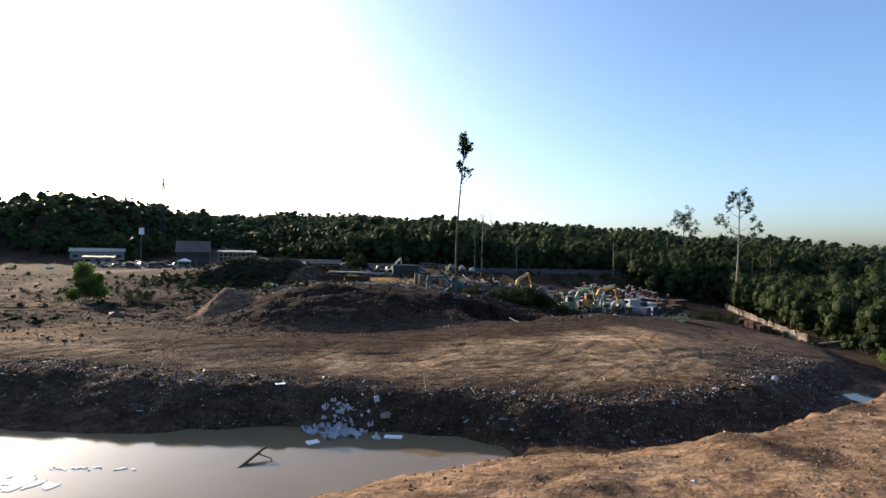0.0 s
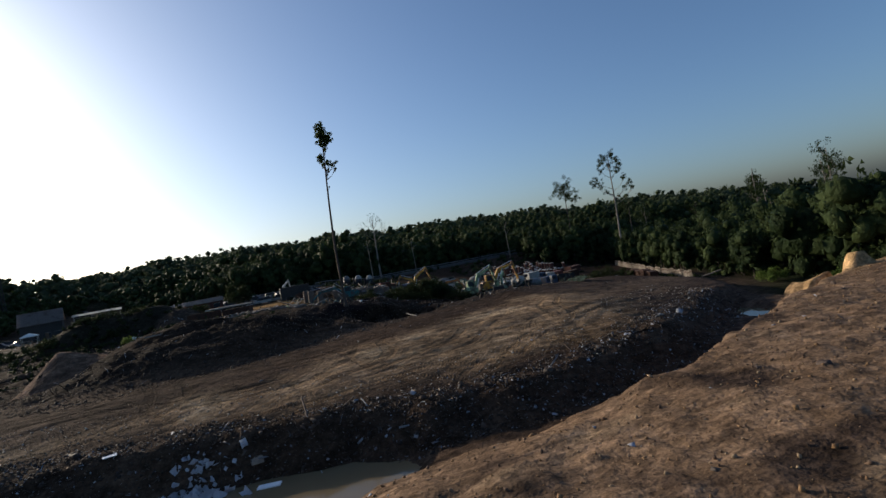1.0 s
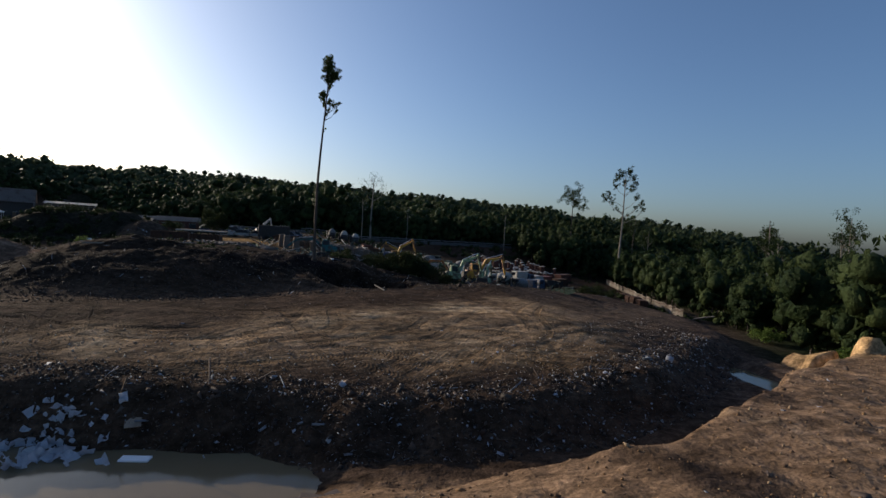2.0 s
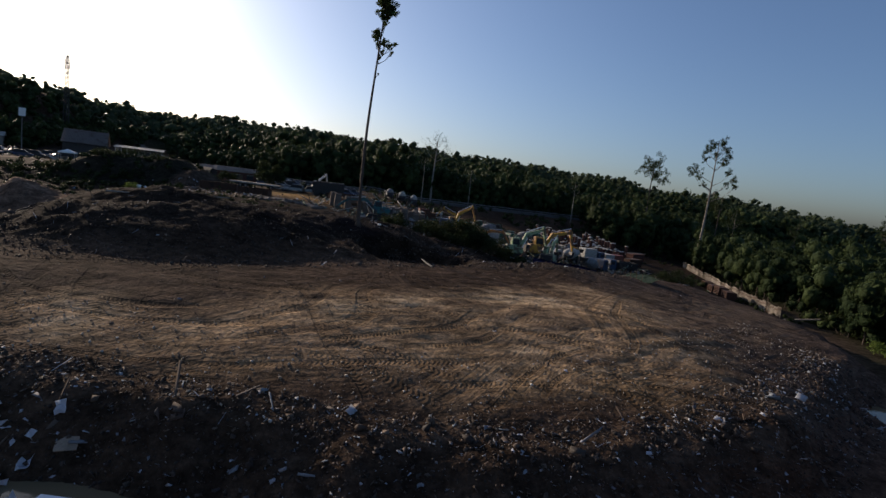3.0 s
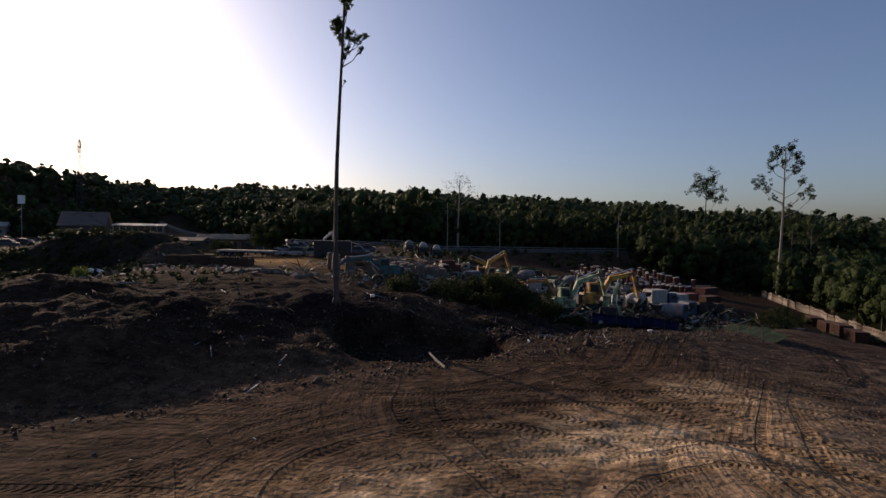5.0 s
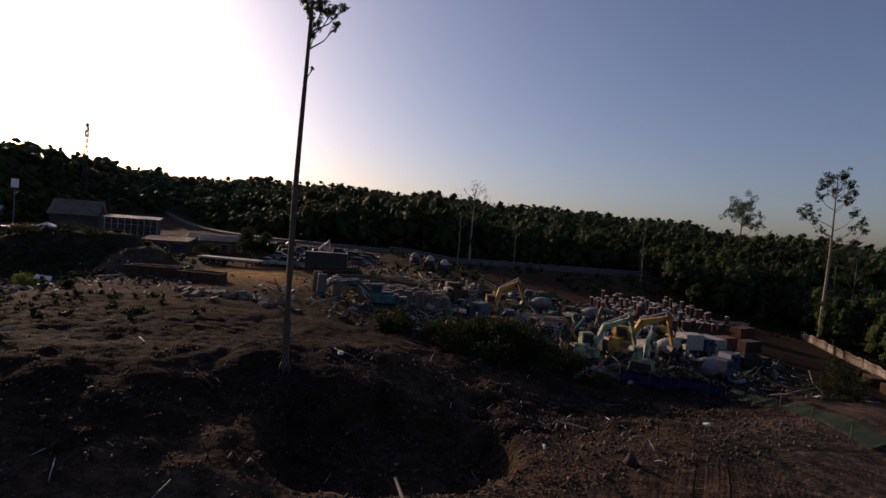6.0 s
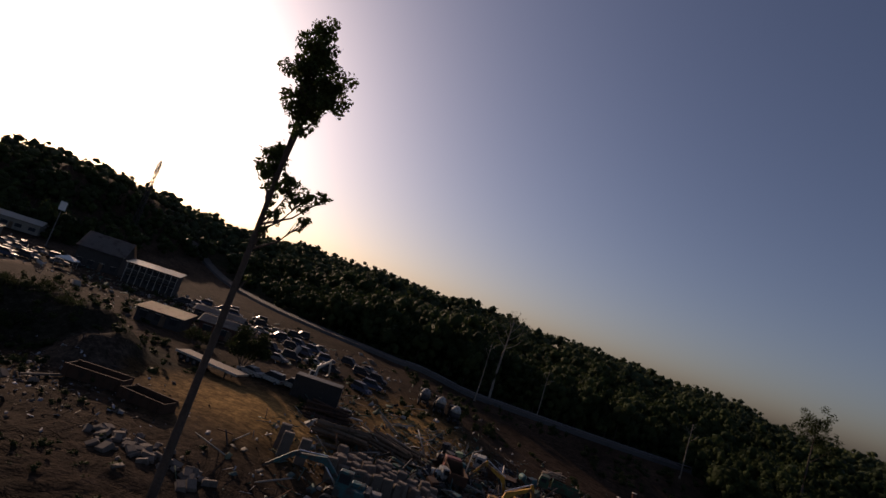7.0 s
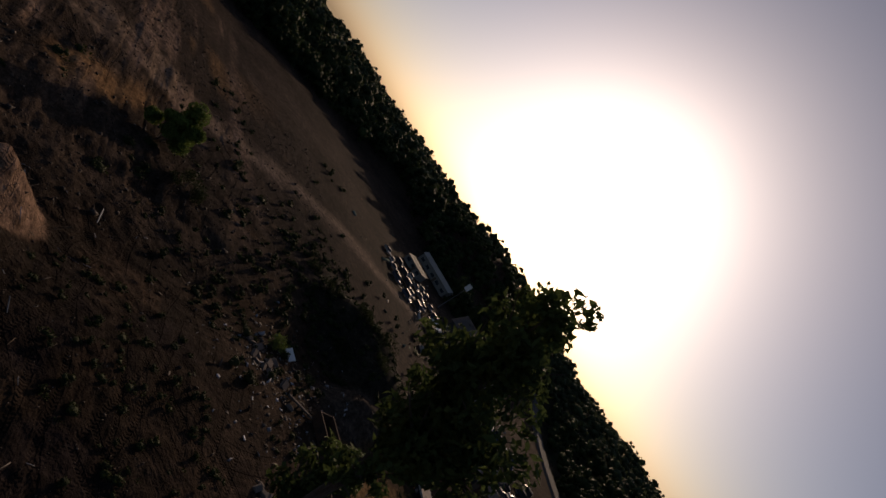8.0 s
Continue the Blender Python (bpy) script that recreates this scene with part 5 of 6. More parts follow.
pile("pipe_pile", 13.0, 128.0, 35, 16, 6.0, DARK, "dark pipes lying in a heap", 2.2, 0.18, False, 10, "pipe pile")


def rubble(x, y, n, spread, label, seed, mat, size=0.7):
    rng = random.Random(seed)
    root = thing("rubble_heap", x, y, gz(x, y), 0, label, "rubble")
    for k in range(n):
        s = size * rng.uniform(0.5, 1.5)
        px, py = rng.gauss(0, spread), rng.gauss(0, spread * 0.5)
        o = part("block", box(s * 1.5, s, s * 0.55, 0, 0, 0, taper=rng.uniform(0.7, 1), shift=rng.uniform(-0.1, 0.1)), mat, root, bevel=0.03)
        o.matrix_basis = pose(px, py, gz(x + px, y + py) - gz(x, y) - 0.05, rng.uniform(-25, 25), rng.uniform(-25, 25), rng.uniform(0, 360))
    return root


rubble(-9.5, 105.6, 54, 2.6, "broken pale concrete slabs in a heap", 3, CONCRETE, 0.5)
rubble(-5.0, 105.0, 18, 2.0, "broken concrete and timber in a heap", 4, CONCRETE, 0.6)
rubble(-30.0, 110.0, 22, 2.4, "broken pale rubble on the overgrown heap", 5, CONCRETE, 0.6)
rubble(49, 133, 20, 3.0, "broken machine parts in a heap", 6, SILVER, 0.8)
rubble(38, 125, 24, 3.0, "scrapped machine parts in a heap", 7, TEAL, 0.7)


def wreck(x, y, turn, seed):
    """A stripped machine or vehicle left to rust: bent frame, engine, cab shell, tank, plates and pipes."""
    rng = random.Random(seed)
    paint = rng.choice((DEEP_GREEN, TEAL, RUST, DARK, RUST, SILVER, YELLOW, RUST, PALE_GREEN, DARK, BLUE, TEAL, DEEP_GREEN, WHITE))
    word = {DEEP_GREEN: "dark green", TEAL: "teal", RUST: "rusty brown", DARK: "black steel", WHITE: "dusty white", SILVER: "grey", YELLOW: "yellow", PALE_GREEN: "pale green", BLUE: "dark blue"}[paint]
    root = thing("scrap_machine", x, y, gz(x, y) - 0.08, turn, word + " stripped machine rusting on the bare yard", "scrap", "stripped machines in the yard")
    L = rng.uniform(2.8, 5.5)
    for side in (-1, 1):
        part("frame_beam", box(L, 0.16, 0.26, 0, side * 0.5, rng.uniform(0.15, 0.5), 0, rng.uniform(-4, 4), rng.uniform(-3, 3)), RUST, root)
    for k in range(3):
        part("cross_beam", box(0.14, 1.1, 0.18, -L / 2 + 0.4 + k * (L - 0.8) / 2, 0, 0.4), DARK, root)
    part("engine", box(1.0, 0.7, 0.75, rng.uniform(-0.6, 0.6), 0, 0.55, rng.uniform(-8, 8), 0, rng.uniform(-15, 15), taper=0.8), DARK, root, bevel=0.05)
    if rng.random() < 0.7:
        px = rng.choice((-1, 1)) * (L / 2 - 0.7)
        cab = part("cab", box(1.25, rng.uniform(1.1, 1.9), rng.uniform(1.2, 1.6), px, 0, 0.6, rng.uniform(-6, 6), rng.uniform(-6, 6), 0, taper=0.85), paint, root, bevel=0.06)
        part("window", box(0.7, 2.0, 0.5, px, 0, 1.35, taper=0.98), GLASS, cab)
    if rng.random() < 0.5:
        part("tank", tube((-0.9, 0.3, 1.1), (0.9, -0.2, 1.2), rng.uniform(0.35, 0.6), n=12), paint, root, smooth=True)
    for k in range(rng.randint(2, 5)):
        part("plate", box(rng.uniform(0.6, 1.8), rng.uniform(0.5, 1.1), 0.05, rng.uniform(-L / 2, L / 2), rng.uniform(-1.0, 1.0), rng.uniform(0.3, 1.1), rng.uniform(-40, 40), rng.uniform(-40, 40), rng.uniform(0, 180)), rng.choice((paint, RUST, DARK)), root)
    for k in range(rng.randint(1, 4)):
        a = Vector((rng.uniform(-L / 2, L / 2), rng.uniform(-1, 1), rng.uniform(0.2, 0.9)))
        part("pipe", tube(a, a + Vector((rng.uniform(-1.6, 1.6), rng.uniform(-1, 1), rng.uniform(0.2, 1.6))), 0.06, n=6), rng.choice((RUST, paint)), root)
    for k in range(rng.randint(0, 2)):
        wheel(root, rng.uniform(-L / 2, L / 2), rng.choice((-0.85, 0.85)), 0.45, 0.32)
    return root


wrng = random.Random(61)
for k in range(58):
    px, py = wrng.uniform(8, 62), wrng.uniform(109, 160)
    if py < 107 + 0.12 * max(0, px - 20) or (px > 50 and py > 146) or (4 < px < 16 and 116 < py < 126) or abs(px - 10 - 0.1 * (py - 152)) < 4 and py > 140:
        continue
    wreck(px, py, wrng.uniform(0, 360), 200 + k)

# ---- buildings ----
def shed(name, x, y, turn, sx, sy, h, roof, wall, label, ridge=0.0, storeys=1, windows=4, overhang=0.5, category="building"):
    root = thing(name, x, y, gz(x, y) - 0.1, turn, label, category)
    t = 0.15
    for side in (-1, 1):
        part("wall", box(sx, t, h, 0, side * (sy / 2 - t / 2), 0), wall, root)
        part("wall", box(t, sy - 2 * t, h, side * (sx / 2 - t / 2), 0, 0), wall, root)
    for s in range(storeys):
        for k in range(windows):
            wx = -sx / 2 + (k + 0.5) * sx / windows
            w = part("window", box(sx / windows * 0.5, 0.1, 1.1, wx, -sy / 2 - 0.02, h / storeys * s + 1.0), GLASS, root)
            part("frame", box(sx / windows * 0.58, 0.06, 0.08, wx, -sy / 2 - 0.05, h / storeys * s + 2.1), WHITE, w)
    if storeys > 1:
        b = part("balcony", box(sx + 0.3, 1.4, 0.14, 0, -sy / 2 - 0.7, h / 2), wall, root)
        for k in range(windows + 1):
            part("post", box(0.16, 0.16, h, -sx / 2 + k * sx / windows, -sy / 2 - 1.3, 0), WHITE, b)
        part("rail", box(sx + 0.2, 0.08, 0.1, 0, -sy / 2 - 1.32, h / 2 + 1.0), WHITE, b)
    else:
        part("door", box(0.95, 0.1, 2.05, sx * 0.1, -sy / 2 - 0.04, 0.05), DARK_WOOD, root)
    a = math.degrees(math.atan2(ridge, sy / 2)) if ridge else 0
    if ridge:
        for side in (-1, 1):
            L = math.hypot(sy / 2 + overhang, ridge)
            m = pose(0, side * (sy / 4 + overhang / 2), h + ridge / 2 - 0.05, -side * a)
            part("roof", corrugated(sx + 1, L, 30, 0.06, 0.05, m), roof, root)
        for side in (-1, 1):
            part("gable", prism([(-sy / 2, 0), (sy / 2, 0), (0, ridge)], t, m=pose(side * (sx / 2 - t / 2), 0, h, 0, 0, 90)), wall, root)
    else:
        part("roof", corrugated(sx + 2 * overhang, sy + 2 * overhang + (1.2 if storeys > 1 else 0), 30, 0.06, 0.08, pose(0, -(0.6 if storeys > 1 else 0), h + 0.25, 5)), roof, root)
    return root


shed("long_building", -71.5, 197.5, 20, 12.5, 5.5, 5.6, WHITE_SHEET, SHADED_WALL, "two-storey long building with a pale flat roof", 0, 2, 8, 0.6)
shed("house", -89, 200.5, 22, 11.0, 11.0, 5.4, GREY_SHEET, SHADED_WALL, "house with a grey ribbed gable roof", 3.8, 1, 4, 0.8, "house")
# closed dark walls stand in for the shade inside its open front
shed("tan_shed", -41.0, 157.0, 12, 8.0, 6.0, 2.6, TAN_SHEET, SHADED_WALL, "open shed with a tan sheet roof", 0, 1, 3, 0.5, "shed")
shed("grey_shed", -32.0, 164.0, 15, 9.5, 6.0, 2.8, GREY_SHEET, CLAY, "low shed with a grey-brown sheet roof", 1.0, 1, 3, 0.5, "shed")
shed("grey_shed", -40.0, 176.0, 15, 10.0, 5.0, 2.8, GREY_SHEET, SHADED_WALL, "low shed with a faded grey roof among cars", 0.8, 1, 3, 0.5, "shed")
shed("low_building", -132, 212, 30, 18.0, 7.0, 3.4, WHITE_SHEET, WALL, "low building with a pale roof below the hill", 1.2, 1, 5, 0.5)
shed("lean_to", -118, 190, 25, 9.0, 5.0, 2.6, GREY_SHEET, WALL, "low grey lean-to beside parked cars", 0, 1, 3, 0.4, "shed")

tent = thing("canopy_tent", -84, 182, gz(-84, 182), 20, "bright white canopy tent on four legs", "tent")
for a in (-1, 1):
    for b in (-1, 1):
        part("leg", tube((a * 1.9, b * 1.5, 0), (a * 1.9, b * 1.5, 2.2), 0.04, n=6), CHROME, tent)
cb = bmesh.new()
apex = cb.verts.new((0, 0, 3.1))
rim_ = [cb.verts.new((a * 2.1, b * 1.7, 2.2)) for a, b in ((-1, -1), (1, -1), (1, 1), (-1, 1))]
low_ = [cb.verts.new((a * 2.1, b * 1.7, 1.95)) for a, b in ((-1, -1), (1, -1), (1, 1), (-1, 1))]
for i in range(4):
    cb.faces.new((rim_[i], rim_[(i + 1) % 4], apex))
    cb.faces.new((low_[i], low_[(i + 1) % 4], rim_[(i + 1) % 4], rim_[i]))
part("canopy", cb, CANVAS, tent)


def mast(x, y, h, label):
    """A lattice mast with three legs, bracing, and aerials near its top."""
    root = thing("radio_mast", x, y, gz(x, y) - 0.3, 0, label, "mast")
    legs = []
    for k in range(3):
        a = 2 * math.pi * k / 3
        p, q = (1.3 * math.cos(a), 1.3 * math.sin(a), 0), (0.45 * math.cos(a), 0.45 * math.sin(a), h)
        legs.append((Vector(p), Vector(q)))
        part("leg", tube(p, q, 0.2, 0.15, 6), DARK, root)
    n = int(h / 2.2)
    for i in range(n):
        for k in range(3):
            a, b = legs[k][0].lerp(legs[k][1], i / n), legs[(k + 1) % 3][0].lerp(legs[(k + 1) % 3][1], (i + 1) / n)
            part("brace", tube(a, b, 0.09, n=4), DARK, root)
    for k in range(6):
        a = 2 * math.pi * k / 6
        part("aerial", box(0.16, 0.32, 2.2, 0.95 * math.cos(a), 0.95 * math.sin(a), h - 3.5 - 2.6 * (k % 2), rz=math.degrees(a)), SILVER, root)
    part("platform", lathe([(1.1, h - 3.7), (1.1, h - 3.6)], 10), DARK, root)
    part("spike", tube((0, 0, h - 0.2), (0, 0, h + 3), 0.12, 0.05, 5), DARK, root)
    return root


mast(-137.5, 273.5, 47.0 - gz(-137.5, 273.5), "grey lattice radio mast with aerials on the wooded hill")

post = thing("sign_post", -111.6, 205.7, gz(-111.6, 205.7), 30, "tall post bearing a plain pale board", "sign")
part("pole", tube((0, 0, 0), (0, 0, 12.5), 0.16, 0.12, 8), SILVER, post)
part("board", box(1.8, 0.12, 2.6, 0, -0.16, 11.2), CANVAS, post, "plain white weathered board")


# ---- the road behind the yard, with its guard rail ----
rx_ = np.linspace(-200, 200, 90)
ry_ = np.interp(rx_, ROAD_X, ROAD_Y)
ry_ = np.convolve(np.r_[np.full(6, ry_[0]), ry_, np.full(6, ry_[-1])], np.ones(13) / 13, "valid")
rb = bmesh.new()
edge = []
for px, py in zip(rx_, ry_):
    zz = float(land(np.array([px]), np.array([py]), False)[0][0]) + 0.9
    edge.append([rb.verts.new((px, py + o, zz - d)) for o, d in ((-5.6, 2.4), (-4.2, 0.0), (4.2, 0.0), (5.6, 2.4))])
for a, b in zip(edge, edge[1:]):
    for k in range(3):
        rb.faces.new((a[k], b[k], b[k + 1], a[k + 1]))
tagged(part("road", rb, ASPHALT, None), "grey asphalt road on a low bank behind the yard", "road", kind="structure")
rail = thing("guard_rail", 0, 0, 0, 0, "pale steel guard rail beside the road", "guard rail")
for px, py, qx, qy in zip(rx_[44:], ry_[44:], rx_[45:], ry_[45:]):
    za, zb = (float(land(np.array([u]), np.array([v]), False)[0][0]) + 0.9 for u, v in ((px, py), (qx, qy)))
    part("rail", tube((px, py - 4.0, za + 0.75), (qx, qy - 4.0, zb + 0.75), 0.16, n=4), SILVER, rail)
    part("post", box(0.14, 0.14, 0.8, px, py - 4.0, za), SILVER, rail)

# ---- the site: fence, nets, refuse, stones ----
def debris_material(name, colors):
    """Bits of many kinds: each piece has a colour of its own."""
    mat = material(name, (0.3, 0.3, 0.3), 0.8, 0, 0.3, 0.2, 0.2)
    nt = mat.node_tree
    geo, ramp = nt.nodes.new("ShaderNodeNewGeometry"), nt.nodes.new("ShaderNodeValToRGB")
    ramp.color_ramp.interpolation = "CONSTANT"
    while len(ramp.color_ramp.elements) < len(colors):
        ramp.color_ramp.elements.new(0.5)
    for k, c in enumerate(colors):
        ramp.color_ramp.elements[k].position = k / len(colors)
        ramp.color_ramp.elements[k].color = (*c, 1)
    nt.links.new(geo.outputs["Random Per Island"], ramp.inputs["Fac"])
    nt.links.new(ramp.outputs["Color"], nt.nodes["Principled BSDF"].inputs["Base Color"])
    return mat


STONES = debris_material("stones", [(0.10, 0.07, 0.05), (0.16, 0.11, 0.08), (0.07, 0.05, 0.04), (0.24, 0.18, 0.13), (0.13, 0.09, 0.06)])
CLODS = debris_material("dark_clods", [(0.035, 0.025, 0.019), (0.055, 0.038, 0.028), (0.025, 0.019, 0.015), (0.075, 0.054, 0.04), (0.03, 0.021, 0.016)])
LITTER = debris_material("litter", [(0.06, 0.045, 0.035), (0.09, 0.07, 0.055), (0.34, 0.35, 0.38), (0.07, 0.05, 0.04), (0.16, 0.16, 0.17), (0.05, 0.04, 0.03), (0.2, 0.22, 0.24), (0.08, 0.06, 0.045), (0.12, 0.085, 0.06), (0.04, 0.03, 0.025)])
SCRAP = debris_material("scrap", [(0.10, 0.07, 0.05), (0.05, 0.045, 0.04), (0.22, 0.22, 0.2), (0.06, 0.10, 0.09), (0.16, 0.08, 0.045), (0.05, 0.08, 0.06), (0.24, 0.22, 0.2), (0.03, 0.03, 0.03), (0.3, 0.28, 0.26), (0.09, 0.11, 0.07)])
PALE_CHIPS = debris_material("pale_chips", [(0.30, 0.26, 0.21), (0.14, 0.10, 0.075), (0.42, 0.38, 0.33), (0.10, 0.075, 0.055), (0.2, 0.16, 0.12)])
PLASTIC = debris_material("white_plastic", [(0.75, 0.76, 0.78), (0.6, 0.62, 0.66), (0.5, 0.55, 0.62), (0.8, 0.8, 0.8), (0.42, 0.45, 0.5)])


def strewn(name, xs, ys, size, kind_, mat, label, category, seed, sink=0.3, long_=1.0):
    """Thousands of loose pieces on the ground, in one object: stones are uneven lumps, chips are thin bent plates, bars are long."""
    rng = np.random.default_rng(seed)
    n = len(xs)
    zs = ground_at(xs, ys)
    s = size * np.exp(rng.normal(size=n) * 0.5)
    q = rng.normal(size=(n, 4))
    q /= np.linalg.norm(q, axis=1, keepdims=True)
    if kind_ != "stone":
        q = q * np.array([1, 0.35, 0.35, 1])
        q /= np.linalg.norm(q, axis=1, keepdims=True)
    w, a, b, c = q.T
    R = np.stack([np.stack([1 - 2 * (b * b + c * c), 2 * (a * b - c * w), 2 * (a * c + b * w)], -1),
                  np.stack([2 * (a * b + c * w), 1 - 2 * (a * a + c * c), 2 * (b * c - a * w)], -1),
                  np.stack([2 * (a * c - b * w), 2 * (b * c + a * w), 1 - 2 * (a * a + b * b)], -1)], 1)
    if kind_ == "stone":
        base = np.array([[1, 0, 0], [-1, 0, 0], [0, 1, 0], [0, -1, 0], [0, 0, 1], [0, 0, -1]], float)
        tri = np.array([[0, 2, 4], [2, 1, 4], [1, 3, 4], [3, 0, 4], [2, 0, 5], [1, 2, 5], [3, 1, 5], [0, 3, 5]])
        v = base[None] * rng.uniform(0.5, 1.2, (n, 6, 1)) * np.array([1, 0.8, 0.65])
    else:
        dims = np.array([1.0, 0.6, 0.05]) if kind_ == "chip" else np.array([long_, 0.045, 0.03])
        base = np.array([[-1, -1, -1], [1, -1, -1], [1, 1, -1], [-1, 1, -1], [-1, -1, 1], [1, -1, 1], [1, 1, 1], [-1, 1, 1]], float)
        tri = np.array([[0, 2, 1], [0, 3, 2], [4, 5, 6], [4, 6, 7], [0, 1, 5], [0, 5, 4], [1, 2, 6], [1, 6, 5], [2, 3, 7], [2, 7, 6], [3, 0, 4], [3, 4, 7]])
        v = base[None] * dims * rng.uniform(0.6, 1.3, (n, 1, 3)) + rng.normal(size=(n, 8, 3)) * dims * 0.12
    v = np.einsum("nij,nkj->nki", R, v * s[:, None, None])
    v += np.stack([xs, ys, zs + s * (0.5 - sink) * (1 if kind_ == "stone" else 0.6)], -1)[:, None, :]
    f = (tri[None] + (np.arange(n) * v.shape[1])[:, None, None]).reshape(-1, 3)
    me = mesh_of(name, v.reshape(-1, 3), f)
    me.materials.append(mat)
    return tagged(new(name, me), label, category, kind="stuff")


prng = np.random.default_rng(77)


def along_bank(n, lo, hi, s_lo, s_hi):
    x = prng.uniform(lo, hi, n)
    y = np.interp(x, FX, FY) + prng.uniform(s_lo, s_hi, n) * np.sqrt(1 + ((np.interp(x + 1, FX, FY) - np.interp(x - 1, FX, FY)) / 2) ** 2)
    return x, y


x, y = along_bank(9000, -44, 48, -3.6, 2.8)
strewn("bank_clods", x, y, 0.06, "stone", CLODS, "dark broken clods of earth on the bank", "clods", 1)
x, y = along_bank(7500, -38, 46, -3.6, 2.8)
strewn("bank_litter", x, y, 0.06, "chip", LITTER, "scraps of plastic and rubbish in the bank", "litter", 2)
x, y = along_bank(220, -38, 44, -3.4, 3.0)
strewn("bank_sticks", x, y, 0.26, "bar", LITTER, "sticks and strips sticking out of the bank", "litter", 3)
x, y = prng.uniform(-44, 56, 9000), prng.uniform(40, 96, 9000)
strewn("plateau_stones", x, y, 0.036, "stone", STONES, "small stones and crumbs of earth on the plateau", "stones", 4)
x, y = prng.uniform(-34, 50, 300), prng.uniform(44, 92, 300)
strewn("plateau_litter", x, y, 0.05, "chip", LITTER, "scattered scraps on the levelled earth", "litter", 5)
x, y = along_bank(5200, -36, 46, 0.5, 9.0)
strewn("rim_chips", x, y, 0.045, "stone", PALE_CHIPS, "pale stones and broken bits in the dark rim of the plateau", "stones", 16)
bx_ = prng.uniform(-40, 40, 11000)
by_ = np.interp(bx_, BX, BY) + np.abs(prng.normal(size=11000)) * 9 - 2.5
strewn("mound_clods", bx_, by_, 0.065, "stone", CLODS, "dark clods over the earth heap", "clods", 6)
bx_ = prng.uniform(8, 46, 6000)
by_ = np.interp(bx_, BX, BY) + prng.uniform(-3, 16, 6000)
strewn("heap_clods", bx_, by_, 0.075, "stone", CLODS, "large broken clods of earth beside the yard", "clods", 7)
bx_ = prng.uniform(-40, 30, 520)
by_ = np.interp(bx_, BX, BY) + prng.uniform(-2, 26, 520)
strewn("mound_sticks", bx_, by_, 0.3, "bar", LITTER, "broken branches and strips on the earth heap", "litter", 8)
x, y = prng.uniform(-6, 60, 7000), prng.uniform(8, 56, 7000)
keep = -across(x, y, NX, NY) > 0.3
strewn("near_stones", x[keep], y[keep], 0.06, "stone", debris_material("ochre_stones", [(0.16, 0.09, 0.04), (0.22, 0.13, 0.06), (0.10, 0.06, 0.035), (0.27, 0.19, 0.11)]), "ochre stones and crumbs on the near earth", "stones", 9)
x, y = prng.uniform(0, 50, 240), prng.uniform(8, 50, 240)
keep = -across(x, y, NX, NY) > 0.5
strewn("near_litter", x[keep], y[keep], 0.11, "chip", LITTER, "a few scraps and boards on the near earth", "litter", 10)
x, y = prng.uniform(-120, -36, 6000), prng.uniform(56, 135, 6000)
strewn("waste_clods", x, y, 0.13, "stone", CLODS, "dark clods and stones over the waste ground", "clods", 15)
# scrap lying about between the machines
x, y = prng.normal(28, 17, 6500), prng.normal(130, 16, 6500)
keep = (y > 104 + np.clip(x - 30, 0, 50) * 0.05) & (x > -6) & (x < 64)
strewn("scrap", x[keep], y[keep], 0.24, "chip", SCRAP, "scrap metal and machine parts strewn through the yard", "scrap", 11, 0.0)
x, y = prng.normal(28, 18, 2600), prng.normal(130, 16, 2600)
keep = (y > 106) & (x > -8) & (x < 70)
strewn("scrap_bars", x[keep], y[keep], 0.8, "bar", SCRAP, "bars, pipes and beams strewn through the yard", "scrap", 12, -0.2)
x, y = prng.normal(-50, 28, 1400), prng.normal(185, 14, 1400)
strewn("yard_clutter", x, y, 0.28, "chip", SCRAP, "clutter between the parked cars and sheds", "scrap", 13, 0.0)
x, y = prng.normal(-27, 7, 900), prng.normal(112, 6, 900)
strewn("heap_clutter", x, y, 0.12, "chip", LITTER, "rubbish and broken pieces round the overgrown heap", "litter", 14, 0.0)


# white plastic and paper thrown down the bank at the water
rub = thing("rubbish_heap", -7.2, 41.6, gz(-7.2, 41.6), 0, "heap of white plastic bags, paper and foam down the bank", "rubbish")
rg = random.Random(12)
for k in range(80):
    px, py = rg.gauss(0, 1.35), rg.uniform(-2.4, 1.5)
    s = rg.uniform(0.15, 0.55)
    bm = bmesh.new()
    grid = [[bm.verts.new((s * (i / 3 - 0.5) * 1.4, s * (j / 2 - 0.5), s * rg.uniform(-0.28, 0.28))) for j in range(3)] for i in range(4)]
    for i in range(3):
        for j in range(2):
            bm.faces.new((grid[i][j], grid[i + 1][j], grid[i + 1][j + 1], grid[i][j + 1]))
    bmesh.ops.solidify(bm, geom=list(bm.faces), thickness=0.02)
    o = part("plastic_scrap", bm, PLASTIC, rub)
    o.matrix_basis = pose(px, py, max(gz(-7.2 + px, 41.6 + py), WATER_Z) - gz(-7.2, 41.6) + 0.12, rg.uniform(-85, 85), rg.uniform(-55, 55), rg.uniform(0, 360))


def panel(name, x, y, z, sx, sy, sz, turn, mat, label, category, tilt=(0, 0)):
    root = thing(name, x, y, z, turn, label, category)
    o = part("sheet", box(sx, sy, sz), mat, root, bevel=min(0.02, sz * 0.3))
    o.matrix_basis = pose(0, 0, 0, tilt[0], tilt[1], 0)
    return root


